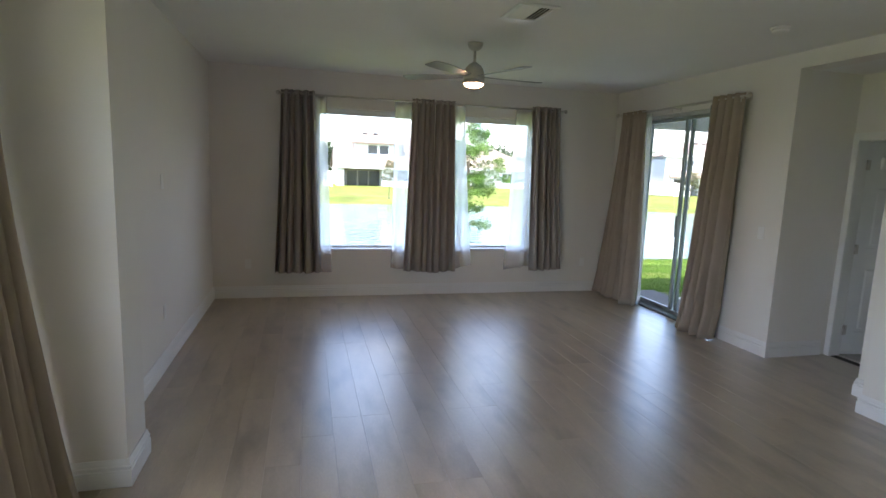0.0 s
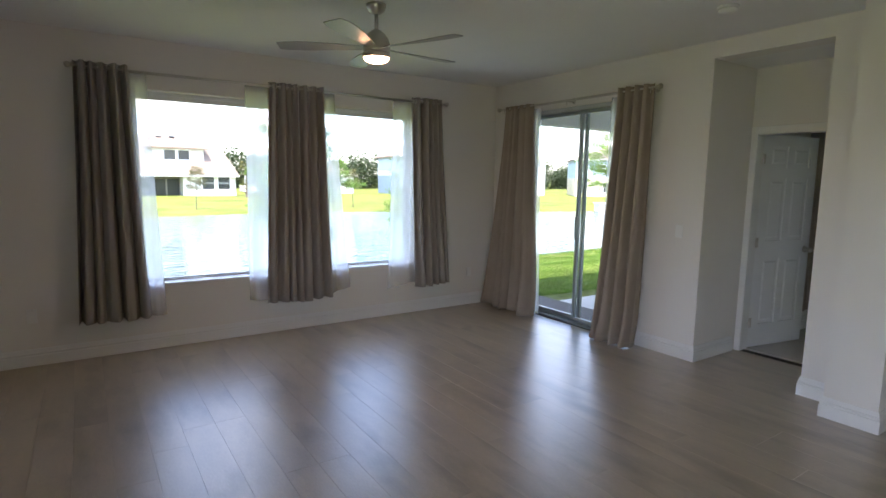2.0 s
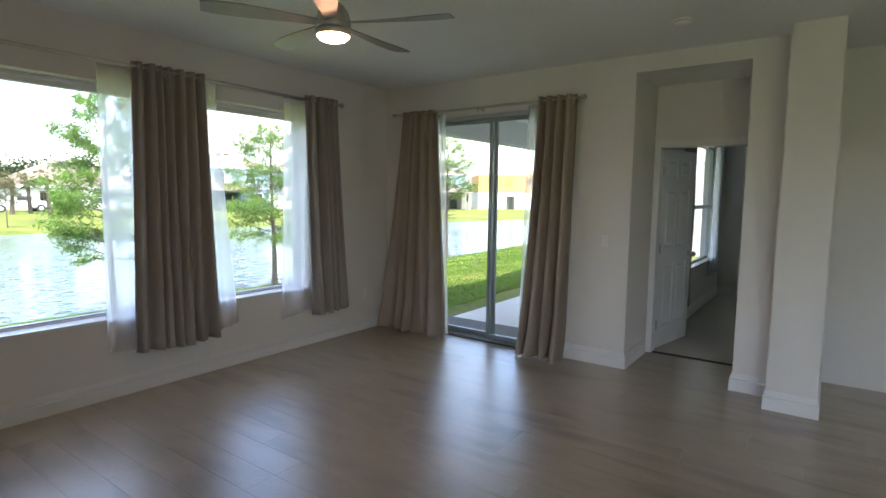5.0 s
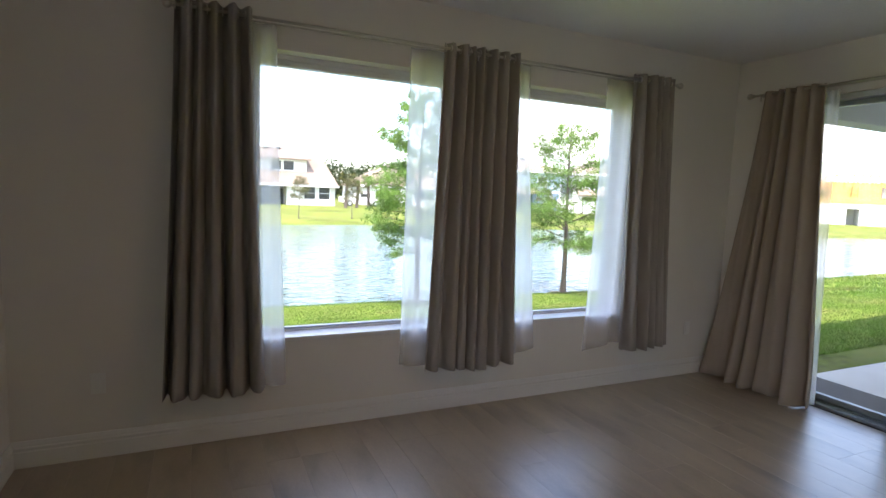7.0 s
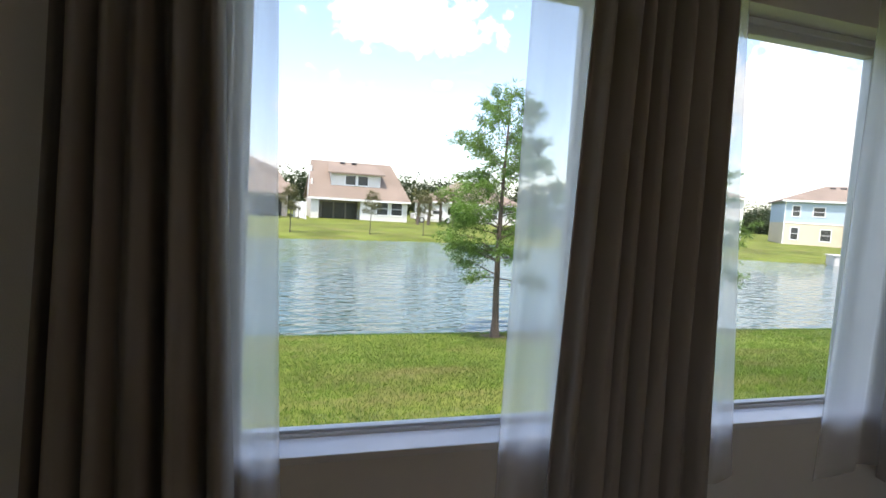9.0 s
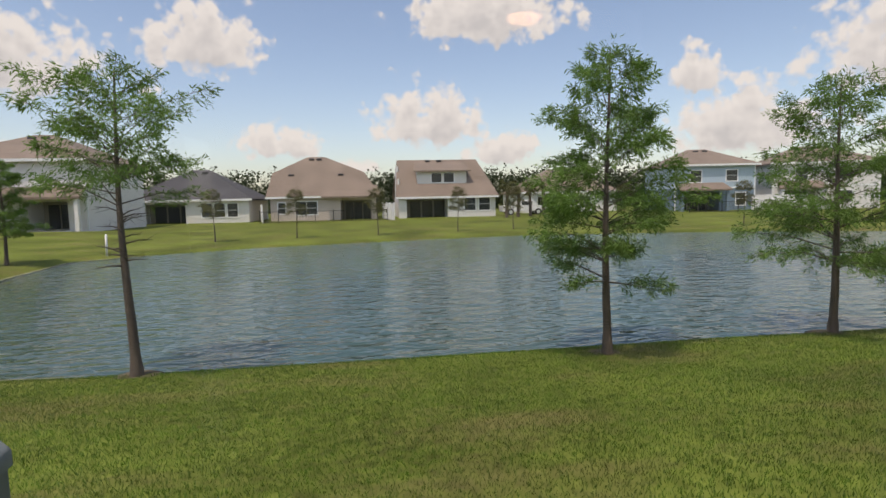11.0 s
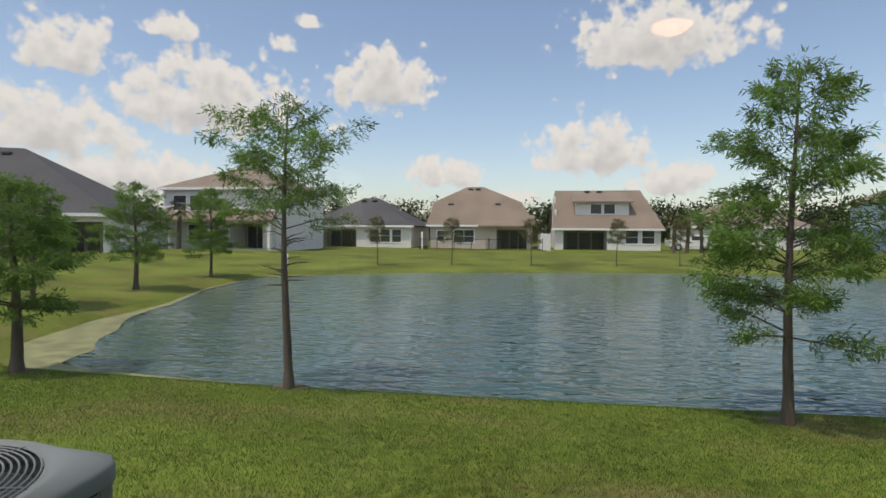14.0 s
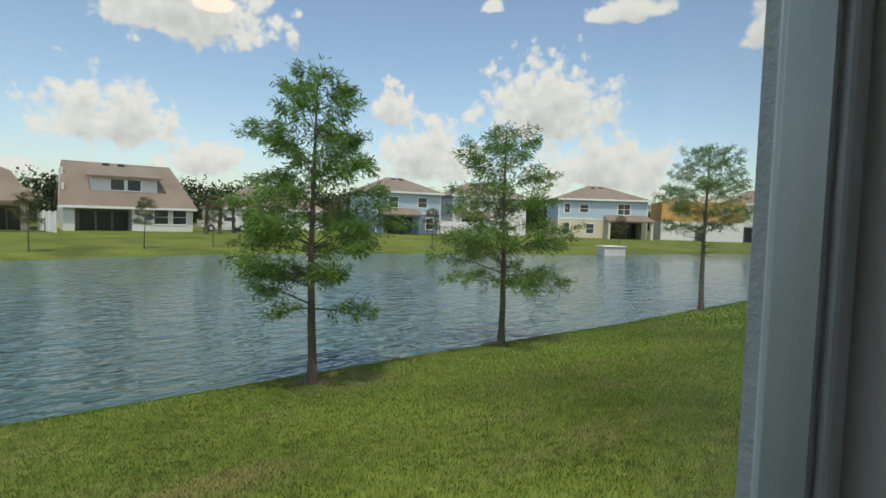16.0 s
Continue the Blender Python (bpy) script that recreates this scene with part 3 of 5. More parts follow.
def sliding_door():
    w = empty("sliding_door", pose(0, 0, 0), "two-panel sliding glass door in a grey aluminium frame", "sliding door", kind="structure")
    y0, y1, _, z1 = SL
    xa, xb = 5.235, 5.365
    part("outer_frame", bevelled(boxes((xa, xb, y0, y0 + 0.04, 0, z1), (xa, xb, y1 - 0.04, y1, 0, z1), (xa, xb, y0 + 0.04, y1 - 0.04, z1 - 0.04, z1)), 0.003, 1), M_ALU, w)
    part("track", bevelled(boxes((xa - 0.02, xb, y0 + 0.04, y1 - 0.04, 0.0, 0.022), (xa + 0.03, xa + 0.036, y0 + 0.04, y1 - 0.04, 0.022, 0.034), (xa + 0.085, xa + 0.091, y0 + 0.04, y1 - 0.04, 0.022, 0.034)), 0.002, 1), M_SLIDER, w, "grey metal floor track")
    mid = (y0 + y1) / 2
    for (a, b, x) in ((y0 + 0.04, mid + 0.03, 5.262), (mid - 0.03, y1 - 0.04, 5.318)):
        s = 0.036
        pn = part("panel", bevelled(boxes((x - 0.02, x + 0.02, a, a + s, 0.034, z1 - 0.042), (x - 0.02, x + 0.02, b - s, b, 0.034, z1 - 0.042),
                                          (x - 0.02, x + 0.02, a + s, b - s, 0.034, 0.034 + 0.045), (x - 0.02, x + 0.02, a + s, b - s, z1 - 0.082, z1 - 0.042)), 0.003, 1), M_SLIDER, w)
        g = part("pane", boxes((x - 0.003, x + 0.003, a + s, b - s, 0.079, z1 - 0.082)), M_GLASS, pn, "clear door glass")
        g.visible_shadow = False
        if x < 5.3:
            part("pull_handle", bevelled(boxes((x - 0.05, x - 0.021, b - 0.037, b - 0.015, 0.95, 1.2)), 0.006, 2), M_SLIDER, pn, "grey pull handle")
    return w


sliding_door()
structure("door_2", bevelled(boxes((-0.49, -0.41, -0.2, -0.14, 0, 2.36), (-0.49, -0.41, 2.44, 2.5, 0, 2.36), (-0.49, -0.41, 1.12, 1.18, 0, 2.30), (-0.49, -0.41, -0.14, 2.44, 2.30, 2.36), (-0.49, -0.41, -0.14, 2.44, 0, 0.05)), 0.003, 1), M_ALU, "grey aluminium glass door of the dining area", "sliding door")


def panel_door():
    """A six-panel door on its left jamb, standing about eighty degrees open into the bedroom."""
    W, H, T = 0.765, 2.02, 0.035
    d = empty("bedroom_door", pose(6.025, 4.095, 0.012, 0, 0, -90 + 79), "white six-panel door standing open to the bedroom", "door")
    bm = bmesh.new()
    # local: x along the width from the hinge, with the leaf's face at y = 0 (lobby side) and y = T
    xs = [0, 0.11, 0.345, 0.42, 0.655, W]
    zs = [0, 0.22, 0.86, 1.03, 1.62, 1.73, 1.92, H]
    solid = []
    for i in range(5):
        for j in range(7):
            if i in (1, 3) and j in (1, 3, 5):
                continue
            solid.append((xs[i], xs[i + 1], 0, T, zs[j], zs[j + 1]))
    part("leaf", boxes(*solid), M_DOOR, d)
    for i in (1, 3):
        for j in (1, 3, 5):
            bm = bmesh.new()
            x0, x1, z0, z1 = xs[i], xs[i + 1], zs[j], zs[j + 1]
            for y_out, y_in in ((0.010, 0.003), (T - 0.010, T - 0.003)):
                a = [bm.verts.new(p) for p in ((x0, y_out, z0), (x1, y_out, z0), (x1, y_out, z1), (x0, y_out, z1))]
                e = 0.028
                b = [bm.verts.new(p) for p in ((x0 + e, y_out, z0 + e), (x1 - e, y_out, z0 + e), (x1 - e, y_out, z1 - e), (x0 + e, y_out, z1 - e))]
                e = 0.045
                c = [bm.verts.new(p) for p in ((x0 + e, y_in, z0 + e), (x1 - e, y_in, z0 + e), (x1 - e, y_in, z1 - e), (x0 + e, y_in, z1 - e))]
                for p, q in ((a, b), (b, c)):
                    for k in range(4):
                        bm.faces.new((p[k], p[(k + 1) % 4], q[(k + 1) % 4], q[k]))
                bm.faces.new(c)
            part("door_panel", bm, M_DOOR, d)
    for side in (-1, 1):
        bm = bmesh.new()
        yb = 0 if side < 0 else T
        tube(bm, (W - 0.065, yb, 0.93), (W - 0.065, yb + side * 0.012, 0.93), 0.032, n=20)
        tube(bm, (W - 0.065, yb + side * 0.012, 0.93), (W - 0.065, yb + side * 0.04, 0.93), 0.012, n=12)
        bmesh.ops.create_uvsphere(bm, u_segments=16, v_segments=10, radius=0.028, matrix=Matrix.Translation((W - 0.065, yb + side * 0.055, 0.93)))
        part("door_knob", bm, M_NICKEL, d, "brushed nickel knob")
    for z in (0.24, 1.02, 1.80):
        bm = bmesh.new()
        tube(bm, (-0.008, -0.012, z - 0.045), (-0.008, -0.012, z + 0.045), 0.009, n=10)
        box(bm, -0.012, 0.03, -0.004, 0.0015, z - 0.045, z + 0.045)
        part("hinge", bm, M_NICKEL, d, "satin nickel hinge")


panel_door()
# jamb and casing of the bedroom door
y0, y1, zt = DOOR
structure("door_1", bevelled(boxes(
    (DOORX - 0.016, DOORX - 0.001, y1 - 0.02, AL[1] - 0.003, 0, zt + 0.055), (DOORX - 0.016, DOORX - 0.001, AL[0] + 0.003, y0 + 0.02, 0, zt + 0.055),
    (DOORX - 0.016, DOORX - 0.001, y0 + 0.02, y1 - 0.02, zt - 0.015, zt + 0.055)), 0.003, 1), M_TRIM, "white door casing round the bedroom door", "door frame")
structure("door_1_jamb", boxes((DOORX, 6.02, y1 - 0.018, y1 - 0.001, 0, zt - 0.001), (DOORX, 6.02, y0 + 0.001, y0 + 0.018, 0, zt - 0.001), (DOORX, 6.02, y0 + 0.018, y1 - 0.018, zt - 0.018, zt - 0.001)), M_TRIM, "white door jamb", "door frame")


# ---- curtains ----
def cloth(u0, u1, v0, v1, zt, zb, folds, a_top, a_bot, seed, lift=0.0, drape=0.0, out=0.0, nu=None, nz=34):
    """A hanging cloth in a local frame: u along the rail, w out from the wall. (u0, u1) at the top, (v0, v1) at the hem."""
    rnd = random.Random(seed)
    nu = nu or folds * 12
    ph = [rnd.uniform(-0.5, 0.5) for _ in range(folds + 2)]
    wd = [rnd.uniform(0.55, 1.35) for _ in range(folds + 2)]
    cuts = [0.0]
    for k in range(folds):
        cuts.append(cuts[-1] + rnd.uniform(0.55, 1.45))
    cuts = [c / cuts[-1] for c in cuts]
    irregular = 0.85 if folds > 2 else 0.0

    def warp(s):
        k = 0
        while k < folds - 1 and s > cuts[k + 1]:
            k += 1
        q = (k + (s - cuts[k]) / (cuts[k + 1] - cuts[k])) / folds
        return s + (q - s) * irregular
    bm = bmesh.new()
    rows = []
    for j in range(nz + 1):
        t = j / nz
        row = []
        for i in range(nu + 1):
            s = i / nu
            k = min(folds - 1, int(s * folds))
            a = a_top + (a_bot - a_top) * t ** 0.8
            a *= wd[min(folds - 1, int(warp(s) * folds))]
            base = warp(s) * folds * 2 * math.pi
            sn = math.sin(base + 0.9 * t * ph[k])
            w = a * math.copysign(abs(sn) ** 0.75, sn) + 0.30 * a * t * math.sin(1.7 * base + 2.0 * t + seed) + 0.12 * a * math.sin(3.1 * base + 5 * t)
            w += out * t * t
            sm = s + 0.10 / folds * math.sin(base * 1.0 + 1.3) * t
            u = (u0 + (u1 - u0) * sm) * (1 - t ** 1.25) + (v0 + (v1 - v0) * sm) * t ** 1.25
            z = zt + (zb - zt) * t + lift * t * math.sin(3.1 * s + seed)
            if drape and t > 0.9:
                w += drape * (t - 0.9) * 10 * (0.5 + 0.5 * math.sin(base * 0.5))
            row.append(bm.verts.new((u, w, z)))
        rows.append(row)
    for a, b in zip(rows, rows[1:]):
        for i in range(nu):
            f = bm.faces.new((a[i], a[i + 1], b[i + 1], b[i]))
            f.smooth = True
    return bm


def curtain(m, label, material, group, *args, grommets=True, rail_z=None, **kw):
    ob = empty("curtain", m, label, "curtain", group)
    bm = cloth(*args, **kw)
    p = part("cloth", bm, material, ob)
    so = p.modifiers.new("thickness", "SOLIDIFY")
    so.thickness, so.offset = 0.0025, 0
    if grommets:
        u0, u1, folds = args[0], args[1], args[6]
        for k in range(folds * 2):
            u = u0 + (u1 - u0) * (k + 0.0) / (folds * 2) + 0.004
            bm = bmesh.new()
            n, n2, R, r = 14, 6, 0.021, 0.0035
            ring = [[bm.verts.new((u + r * math.sin(2 * math.pi * b / n2), (R + r * math.cos(2 * math.pi * b / n2)) * math.cos(2 * math.pi * a / n), rail_z + (R + r * math.cos(2 * math.pi * b / n2)) * math.sin(2 * math.pi * a / n))) for b in range(n2)] for a in range(n)]
            for a in range(n):
                for b in range(n2):
                    f = bm.faces.new((ring[a][b], ring[(a + 1) % n][b], ring[(a + 1) % n][(b + 1) % n2], ring[a][(b + 1) % n2]))
                    f.smooth = True
            part("grommet", bm, M_NICKEL, ob, "nickel grommet ring")
    return ob


NORTH = pose(0, 6.862, 0, 0, 0, 0)     # u = x; w = +y is towards the wall
G1, G2 = "curtains at the windows", "curtains at the sliding door"
LG = "grey-taupe grommet curtain on a nickel rod"
curtain(NORTH, LG + " beside the large window", M_TAUPE, G1, 0.76, 1.14, 0.67, 1.21, 2.485, 0.34, 5, 0.043, 0.058, 3, rail_z=2.445, lift=0.012)
curtain(NORTH, LG + " between the two windows", M_TAUPE, G1, 2.30, 2.58, 2.23, 2.60, 2.48, 0.325, 4, 0.043, 0.058, 7, rail_z=2.445, lift=0.012)
curtain(NORTH, LG + " between the two windows", M_TAUPE, G1, 2.60, 2.85, 2.58, 2.92, 2.48, 0.325, 3, 0.043, 0.058, 11, rail_z=2.445, lift=0.012)
curtain(NORTH, LG + " beside the room corner", M_TAUPE, G1, 3.89, 4.28, 3.96, 4.42, 2.485, 0.335, 5, 0.043, 0.058, 5, rail_z=2.445, lift=0.012)
SHEER = pose(0, 6.945, 0)
LS = "thin white voile sheer hanging behind the curtain"
curtain(SHEER, LS, M_SHEER, G1, 0.98, 1.28, 1.00, 1.34, 2.44, 0.34, 3, 0.012, 0.018, 21, grommets=False, lift=0.02)
curtain(SHEER, LS, M_SHEER, G1, 2.10, 2.50, 2.07, 2.45, 2.44, 0.37, 2, 0.008, 0.016, 22, grommets=False, lift=0.02)
curtain(SHEER, LS, M_SHEER, G1, 2.72, 3.00, 2.78, 3.15, 2.44, 0.37, 2, 0.008, 0.016, 23, grommets=False, lift=0.03)
curtain(SHEER, LS, M_SHEER, G1, 3.69, 4.10, 3.60, 4.10, 2.44, 0.35, 2, 0.010, 0.018, 24, grommets=False, lift=0.03)
# at the sliding door: u = y, w = +x is towards the wall
EAST = Matrix(((0, 1, 0, 5.085), (1, 0, 0, 0), (0, 0, 1, 0), (0, 0, 0, 1)))
ESHEER = Matrix(((0, 1, 0, 5.145), (1, 0, 0, 0), (0, 0, 1, 0), (0, 0, 0, 1)))
LD = "long sand-taupe curtain on a nickel rod, touching the floor"
curtain(EAST, LD, M_SAND, G2, 6.20, 6.66, 6.02, 6.97, 2.45, 0.012, 5, 0.035, 0.075, 31, grommets=False, drape=-0.03, out=-0.03)
curtain(EAST, LD, M_SAND, G2, 4.63, 5.00, 4.66, 5.13, 2.465, 0.012, 4, 0.035, 0.075, 35, grommets=False, drape=-0.05, out=-0.05)
curtain(ESHEER, LS, M_SHEER, G2, 6.12, 6.42, 6.04, 6.42, 2.40, 0.02, 4, 0.01, 0.02, 36, grommets=False)
curtain(ESHEER, LS, M_SHEER, G2, 4.80, 5.14, 4.90, 5.19, 2.40, 0.02, 4, 0.01, 0.02, 37, grommets=False)
# the dining area's curtain beside the wall end
DIN = Matrix(((0, 1, 0, -0.21), (1, 0, 0, 0), (0, 0, 1, 0), (0, 0, 0, 1)))
curtain(DIN, "long sand-taupe curtain beside the wall end", M_SAND, "dining curtains", 2.35, 2.78, 2.30, 2.86, 2.45, 0.012, 6, 0.035, 0.06, 38, grommets=False, out=0.15)
# bedroom
BED = pose(0, 4.08, 0)
curtain(BED, "taupe bedroom curtain beside the window", M_SAND, "bedroom curtains", 6.95, 7.35, 6.95, 7.40, 2.42, 0.25, 4, 0.03, 0.04, 41, grommets=False)
curtain(pose(0, 4.12, 0), "thin white voile sheer at the bedroom window", M_SHEER, "bedroom curtains", 9.05, 9.6, 8.95, 9.75, 2.42, 0.42, 5, 0.01, 0.02, 43, grommets=False)


def curtain_rod(name, a, b, wall, label):
    """A double nickel rod with ball finials, held by brackets that stand off the wall."""
    a, b, wall = Vector(a), Vector(b), Vector(wall)
    d = (b - a).normalized()
    rod = empty(name, Matrix.Translation(a), label, "curtain rod")

    def loc(p):
        return Vector(p) - a
    bm = bmesh.new()
    tube(bm, loc(a), loc(b), 0.0085, n=12)
    part("pole", bm, M_NICKEL, rod)
    bm = bmesh.new()
    tube(bm, loc(a + wall * 0.55 + d * 0.02), loc(b + wall * 0.55 - d * 0.02), 0.005, n=8)
    part("sheer_pole", bm, M_NICKEL, rod, "thin nickel pole for the sheers")
    for p, s in ((a, -1), (b, 1)):
        bm = bmesh.new()
        tube(bm, loc(p), loc(p + d * s * 0.012), 0.014, n=14)
        bmesh.ops.create_uvsphere(bm, u_segments=14, v_segments=10, radius=0.024, matrix=Matrix.Translation(loc(p + d * s * 0.034)))
        part("finial", bm, M_NICKEL, rod, "ball finial")
    for f in (0.03, 0.5, 0.97):
        p = a.lerp(b, f)
        bm = bmesh.new()
        tube(bm, loc(p + Vector((0, 0, -0.012))), loc(p + wall + Vector((0, 0, -0.012))), 0.006, n=8)
        tube(bm, loc(p + wall * 0.97 + Vector((0, 0, -0.012))), loc(p + wall * 0.995 + Vector((0, 0, -0.012))), 0.02, n=14)
        tube(bm, loc(p + Vector((0, 0, -0.012))), loc(p + Vector((0, 0, -0.05))), 0.005, n=8)
        part("bracket", bm, M_NICKEL, rod)


curtain_rod("curtain_rod", (0.76, 6.862, 2.445), (4.32, 6.862, 2.445), (0, 0.138, 0), "long brushed nickel curtain rod over the windows")
curtain_rod("curtain_rod", (5.085, 4.60, 2.43), (5.085, 6.76, 2.43), (0.115, 0, 0), "brushed nickel curtain rod over the sliding door")


# ---- ceiling fan, vent, detector, plates ----
def ceiling_fan(x, y):
    fan = empty("ceiling_fan", pose(x, y, CEIL), "brushed nickel five-blade ceiling fan with a lit bowl lamp", "ceiling fan")
    bm = bmesh.new()
    lathe(bm, [(0.068, -0.001), (0.068, -0.02), (0.055, -0.045), (0.03, -0.062), (0.016, -0.068)])
    part("canopy", bm, M_NICKEL, fan)
    bm = bmesh.new()
    tube(bm, (0, 0, -0.06), (0, 0, -0.19), 0.0125, n=14)
    part("downrod", bm, M_NICKEL, fan)
    bm = bmesh.new()
    lathe(bm, [(0.018, -0.165), (0.03, -0.172), (0.06, -0.195), (0.082, -0.225), (0.093, -0.26), (0.096, -0.30), (0.094, -0.318)])
    part("motor_housing", bm, M_NICKEL, fan)
    bm = bmesh.new()
    lathe(bm, [(0.092, -0.318), (0.096, -0.322), (0.096, -0.345), (0.088, -0.352)])
    part("light_ring", bm, M_NICKEL, fan)
    bm = bmesh.new()
    lathe(bm, [(0.087, -0.348), (0.085, -0.358), (0.07, -0.372), (0.045, -0.381), (0.001, -0.385)])
    part("lamp_bowl", bm, M_LAMP, fan, "glowing opal glass bowl")
    for k in range(5):
        a = 2 * math.pi * k / 5 + 0.06
        bm = bmesh.new()
        n, L0, L1 = 14, 0.085, 0.66
        up_, lo_ = [], []
        for i in range(n + 1):
            t = i / n
            r = L0 + (L1 - L0) * t
            half = 0.028 + 0.040 * min(1, t * 1.5) - 0.03 * max(0, t - 0.9) * 10 * 0.5
            sh = 0.02 * math.sin(t * 2.2)
            for s, dst in ((1, up_), (-1, lo_)):
                v, zz = s * half + sh, -0.285 + 0.22 * s * half * (1 - 0.4 * t)
                c, sn = math.cos(a), math.sin(a)
                dst.append([bm.verts.new((r * c - v * sn, r * sn + v * c, zz + h)) for h in (0.003, -0.003)])
        for i in range(n):
            for h in (0, 1):
                bm.faces.new((up_[i][h], up_[i + 1][h], lo_[i + 1][h], lo_[i][h]))
            bm.faces.new((up_[i][0], up_[i + 1][0], up_[i + 1][1], up_[i][1]))
            bm.faces.new((lo_[i][0], lo_[i + 1][0], lo_[i + 1][1], lo_[i][1]))
        bm.faces.new((up_[0][0], lo_[0][0], lo_[0][1], up_[0][1]))
        bm.faces.new((up_[n][0], lo_[n][0], lo_[n][1], up_[n][1]))
        part("blade", bm, M_BLADE, fan, "pale silver blade")


ceiling_fan(2.495, 4.98)

vent = empty("ceiling_vent", pose(2.56, 3.93, CEIL), "white metal ceiling air vent with slanted slats", "vent")
# near-black sheet stands for the shade in the duct behind the slats
part("duct_shade", boxes((-0.13, 0.13, -0.17, 0.17, -0.004, -0.001)), M_SHADOWGAP, vent)
part("frame", bevelled(boxes((-0.15, -0.115, -0.19, 0.19, -0.016, -0.001), (0.115, 0.15, -0.19, 0.19, -0.016, -0.001), (-0.115, 0.115, -0.19, -0.155, -0.016, -0.001), (-0.115, 0.115, 0.155, 0.19, -0.016, -0.001)), 0.003, 1), M_VENT, vent)
for k in range(9):
    bm = bmesh.new()
    box(bm, -0.012, 0.012, -0.155, 0.155, -0.0015, 0.0015, pose(-0.1 + 0.025 * k, 0, -0.011, 0, 38 if k < 5 else -38, 0))
    part("slat", bm, M_VENT, vent)

det = empty("smoke_detector", pose(4.41, 3.62, CEIL), "round white smoke detector on the ceiling", "smoke detector")
bm = bmesh.new()
lathe(bm, [(0.068, -0.001), (0.068, -0.012), (0.062, -0.016)], n=28)
part("base", bm, M_PLATE, det)
bm = bmesh.new()
lathe(bm, [(0.058, -0.0165), (0.058, -0.03), (0.046, -0.04), (0.001, -0.042)], n=28)
part("cover", bm, M_PLATE, det)


def plate(name, m, label, category, kind):
    ob = empty(name, m, label, category)
    part("cover_plate", bevelled(boxes((-0.036, 0.036, -0.006, -0.0005, -0.058, 0.058)), 0.002, 1), M_PLATE, ob)
    if kind == "switch":
        part("rocker", bevelled(boxes((-0.017, 0.017, -0.010, -0.0062, -0.033, 0.033)), 0.002, 1), M_PLATE, ob)
    elif kind == "outlet":
        for z in (-0.021, 0.021):
            part("socket", bevelled(boxes((-0.017, 0.017, -0.008, -0.0062, z - 0.014, z + 0.014)), 0.002, 1), M_PLATE, ob)


plate("light_switch", pose(5.2, 4.36, 1.15, 0, 0, -90), "white rocker light switch beside the sliding door", "light switch", "switch")
plate("wall_plate", pose(LEFT, 4.78, 1.46, 0, 0, 90), "blank white cover plate on the wall", "wall plate", "blank")
plate("power_outlet", pose(LEFT, 4.72, 0.45, 0, 0, 90), "white double power outlet above the baseboard", "outlet", "outlet")
plate("power_outlet", pose(4.82, 7.0, 0.42), "white double power outlet near the corner", "outlet", "outlet")
plate("power_outlet", pose(0.36, 7.0, 0.42), "white double power outlet beside the large window", "outlet", "outlet")


# ---- patio behind the sliding door ----
structure("patio_slab", bevelled(boxes((5.401, 10.4, 4.351, 6.72, -0.3, -0.06)), 0.01, 1), M_CONCRETE, "pale broom-finished concrete patio slab", "patio")
structure("patio_ceiling", boxes((5.401, 10.4, 4.351, 6.72, 2.62, 2.70)), M_TRIM, "painted patio ceiling", "ceiling")
structure("patio_beam", boxes((5.401, 10.4, 6.50, 6.72, 2.28, 2.62), (10.18, 10.4, 6.50, 6.72, -0.06, 2.28)), M_STUCCO, "grey stucco beam and post at the patio's edge", "beam")


# ---- ground, pond and lawn ----
POND = [(-6.8, 14.5), (-2.8, 14.3), (1.0, 14.3), (7.0, 14.4), (13.0, 14.3), (20.0, 14.5), (30.0, 15.5), (45.0, 18.0), (60.0, 23.0), (53.6, 29.0), (33.3, 32.5), (24.1, 36.5),
        (17.7, 38.0), (10.3, 38.8), (3.3, 37.6), (-4.6, 35.6), (-9.0, 33.2), (-11.5, 31.2), (-10.9, 26.0), (-9.5, 21.8), (-9.3, 19.0), (-8.5, 16.0)]
WATER = -0.9
POND = [(x + 0.15, y + 0.3) for x, y in POND]
PX, PY = np.array(POND).T
QX, QY = np.roll(PX, -1), np.roll(PY, -1)


def pond_distance(x, y):
    """Distance to the shoreline, negative over the water."""
    x, y = np.asarray(x, float)[..., None], np.asarray(y, float)[..., None]
    dx, dy = QX - PX, QY - PY
    t = np.clip(((x - PX) * dx + (y - PY) * dy) / (dx * dx + dy * dy), 0, 1)
    d = np.hypot(x - PX - t * dx, y - PY - t * dy).min(-1)
    cross = ((PY > y) != (QY > y)) & (x < (QX - PX) * (y - PY) / np.where(QY == PY, 1e-9, QY - PY) + PX)
    return np.where(cross.sum(-1) % 2 == 1, -d, d)


def smooth(t):
    t = np.clip(t, 0, 1)
    return t * t * (3 - 2 * t)


def ground_z(x, y):
    d = pond_distance(x, y)
    x, y = np.asarray(x, float), np.asarray(y, float)
    far = smooth((y - 14) / 12)
    bank = 0.10 * smooth(d / 0.5) + (0.68 * (1 - far) + 0.16 * far) * smooth(d / (6.8 * (1 - far) + 14 * far))
    left = 0.45 * smooth((-x - 9) / 14) * smooth((y - 10) / 10) * (1 - smooth((y - 45) / 12))
    und = 0.03 * np.sin(x * 0.7 + 1.3) * np.sin(y * 0.5) + 0.015 * np.sin(x * 1.9 + y * 1.4)
    out = WATER + bank + left + und * smooth(d / 2)
    return np.where(d < 0, WATER - np.minimum(-d * 0.35, 0.9), out)


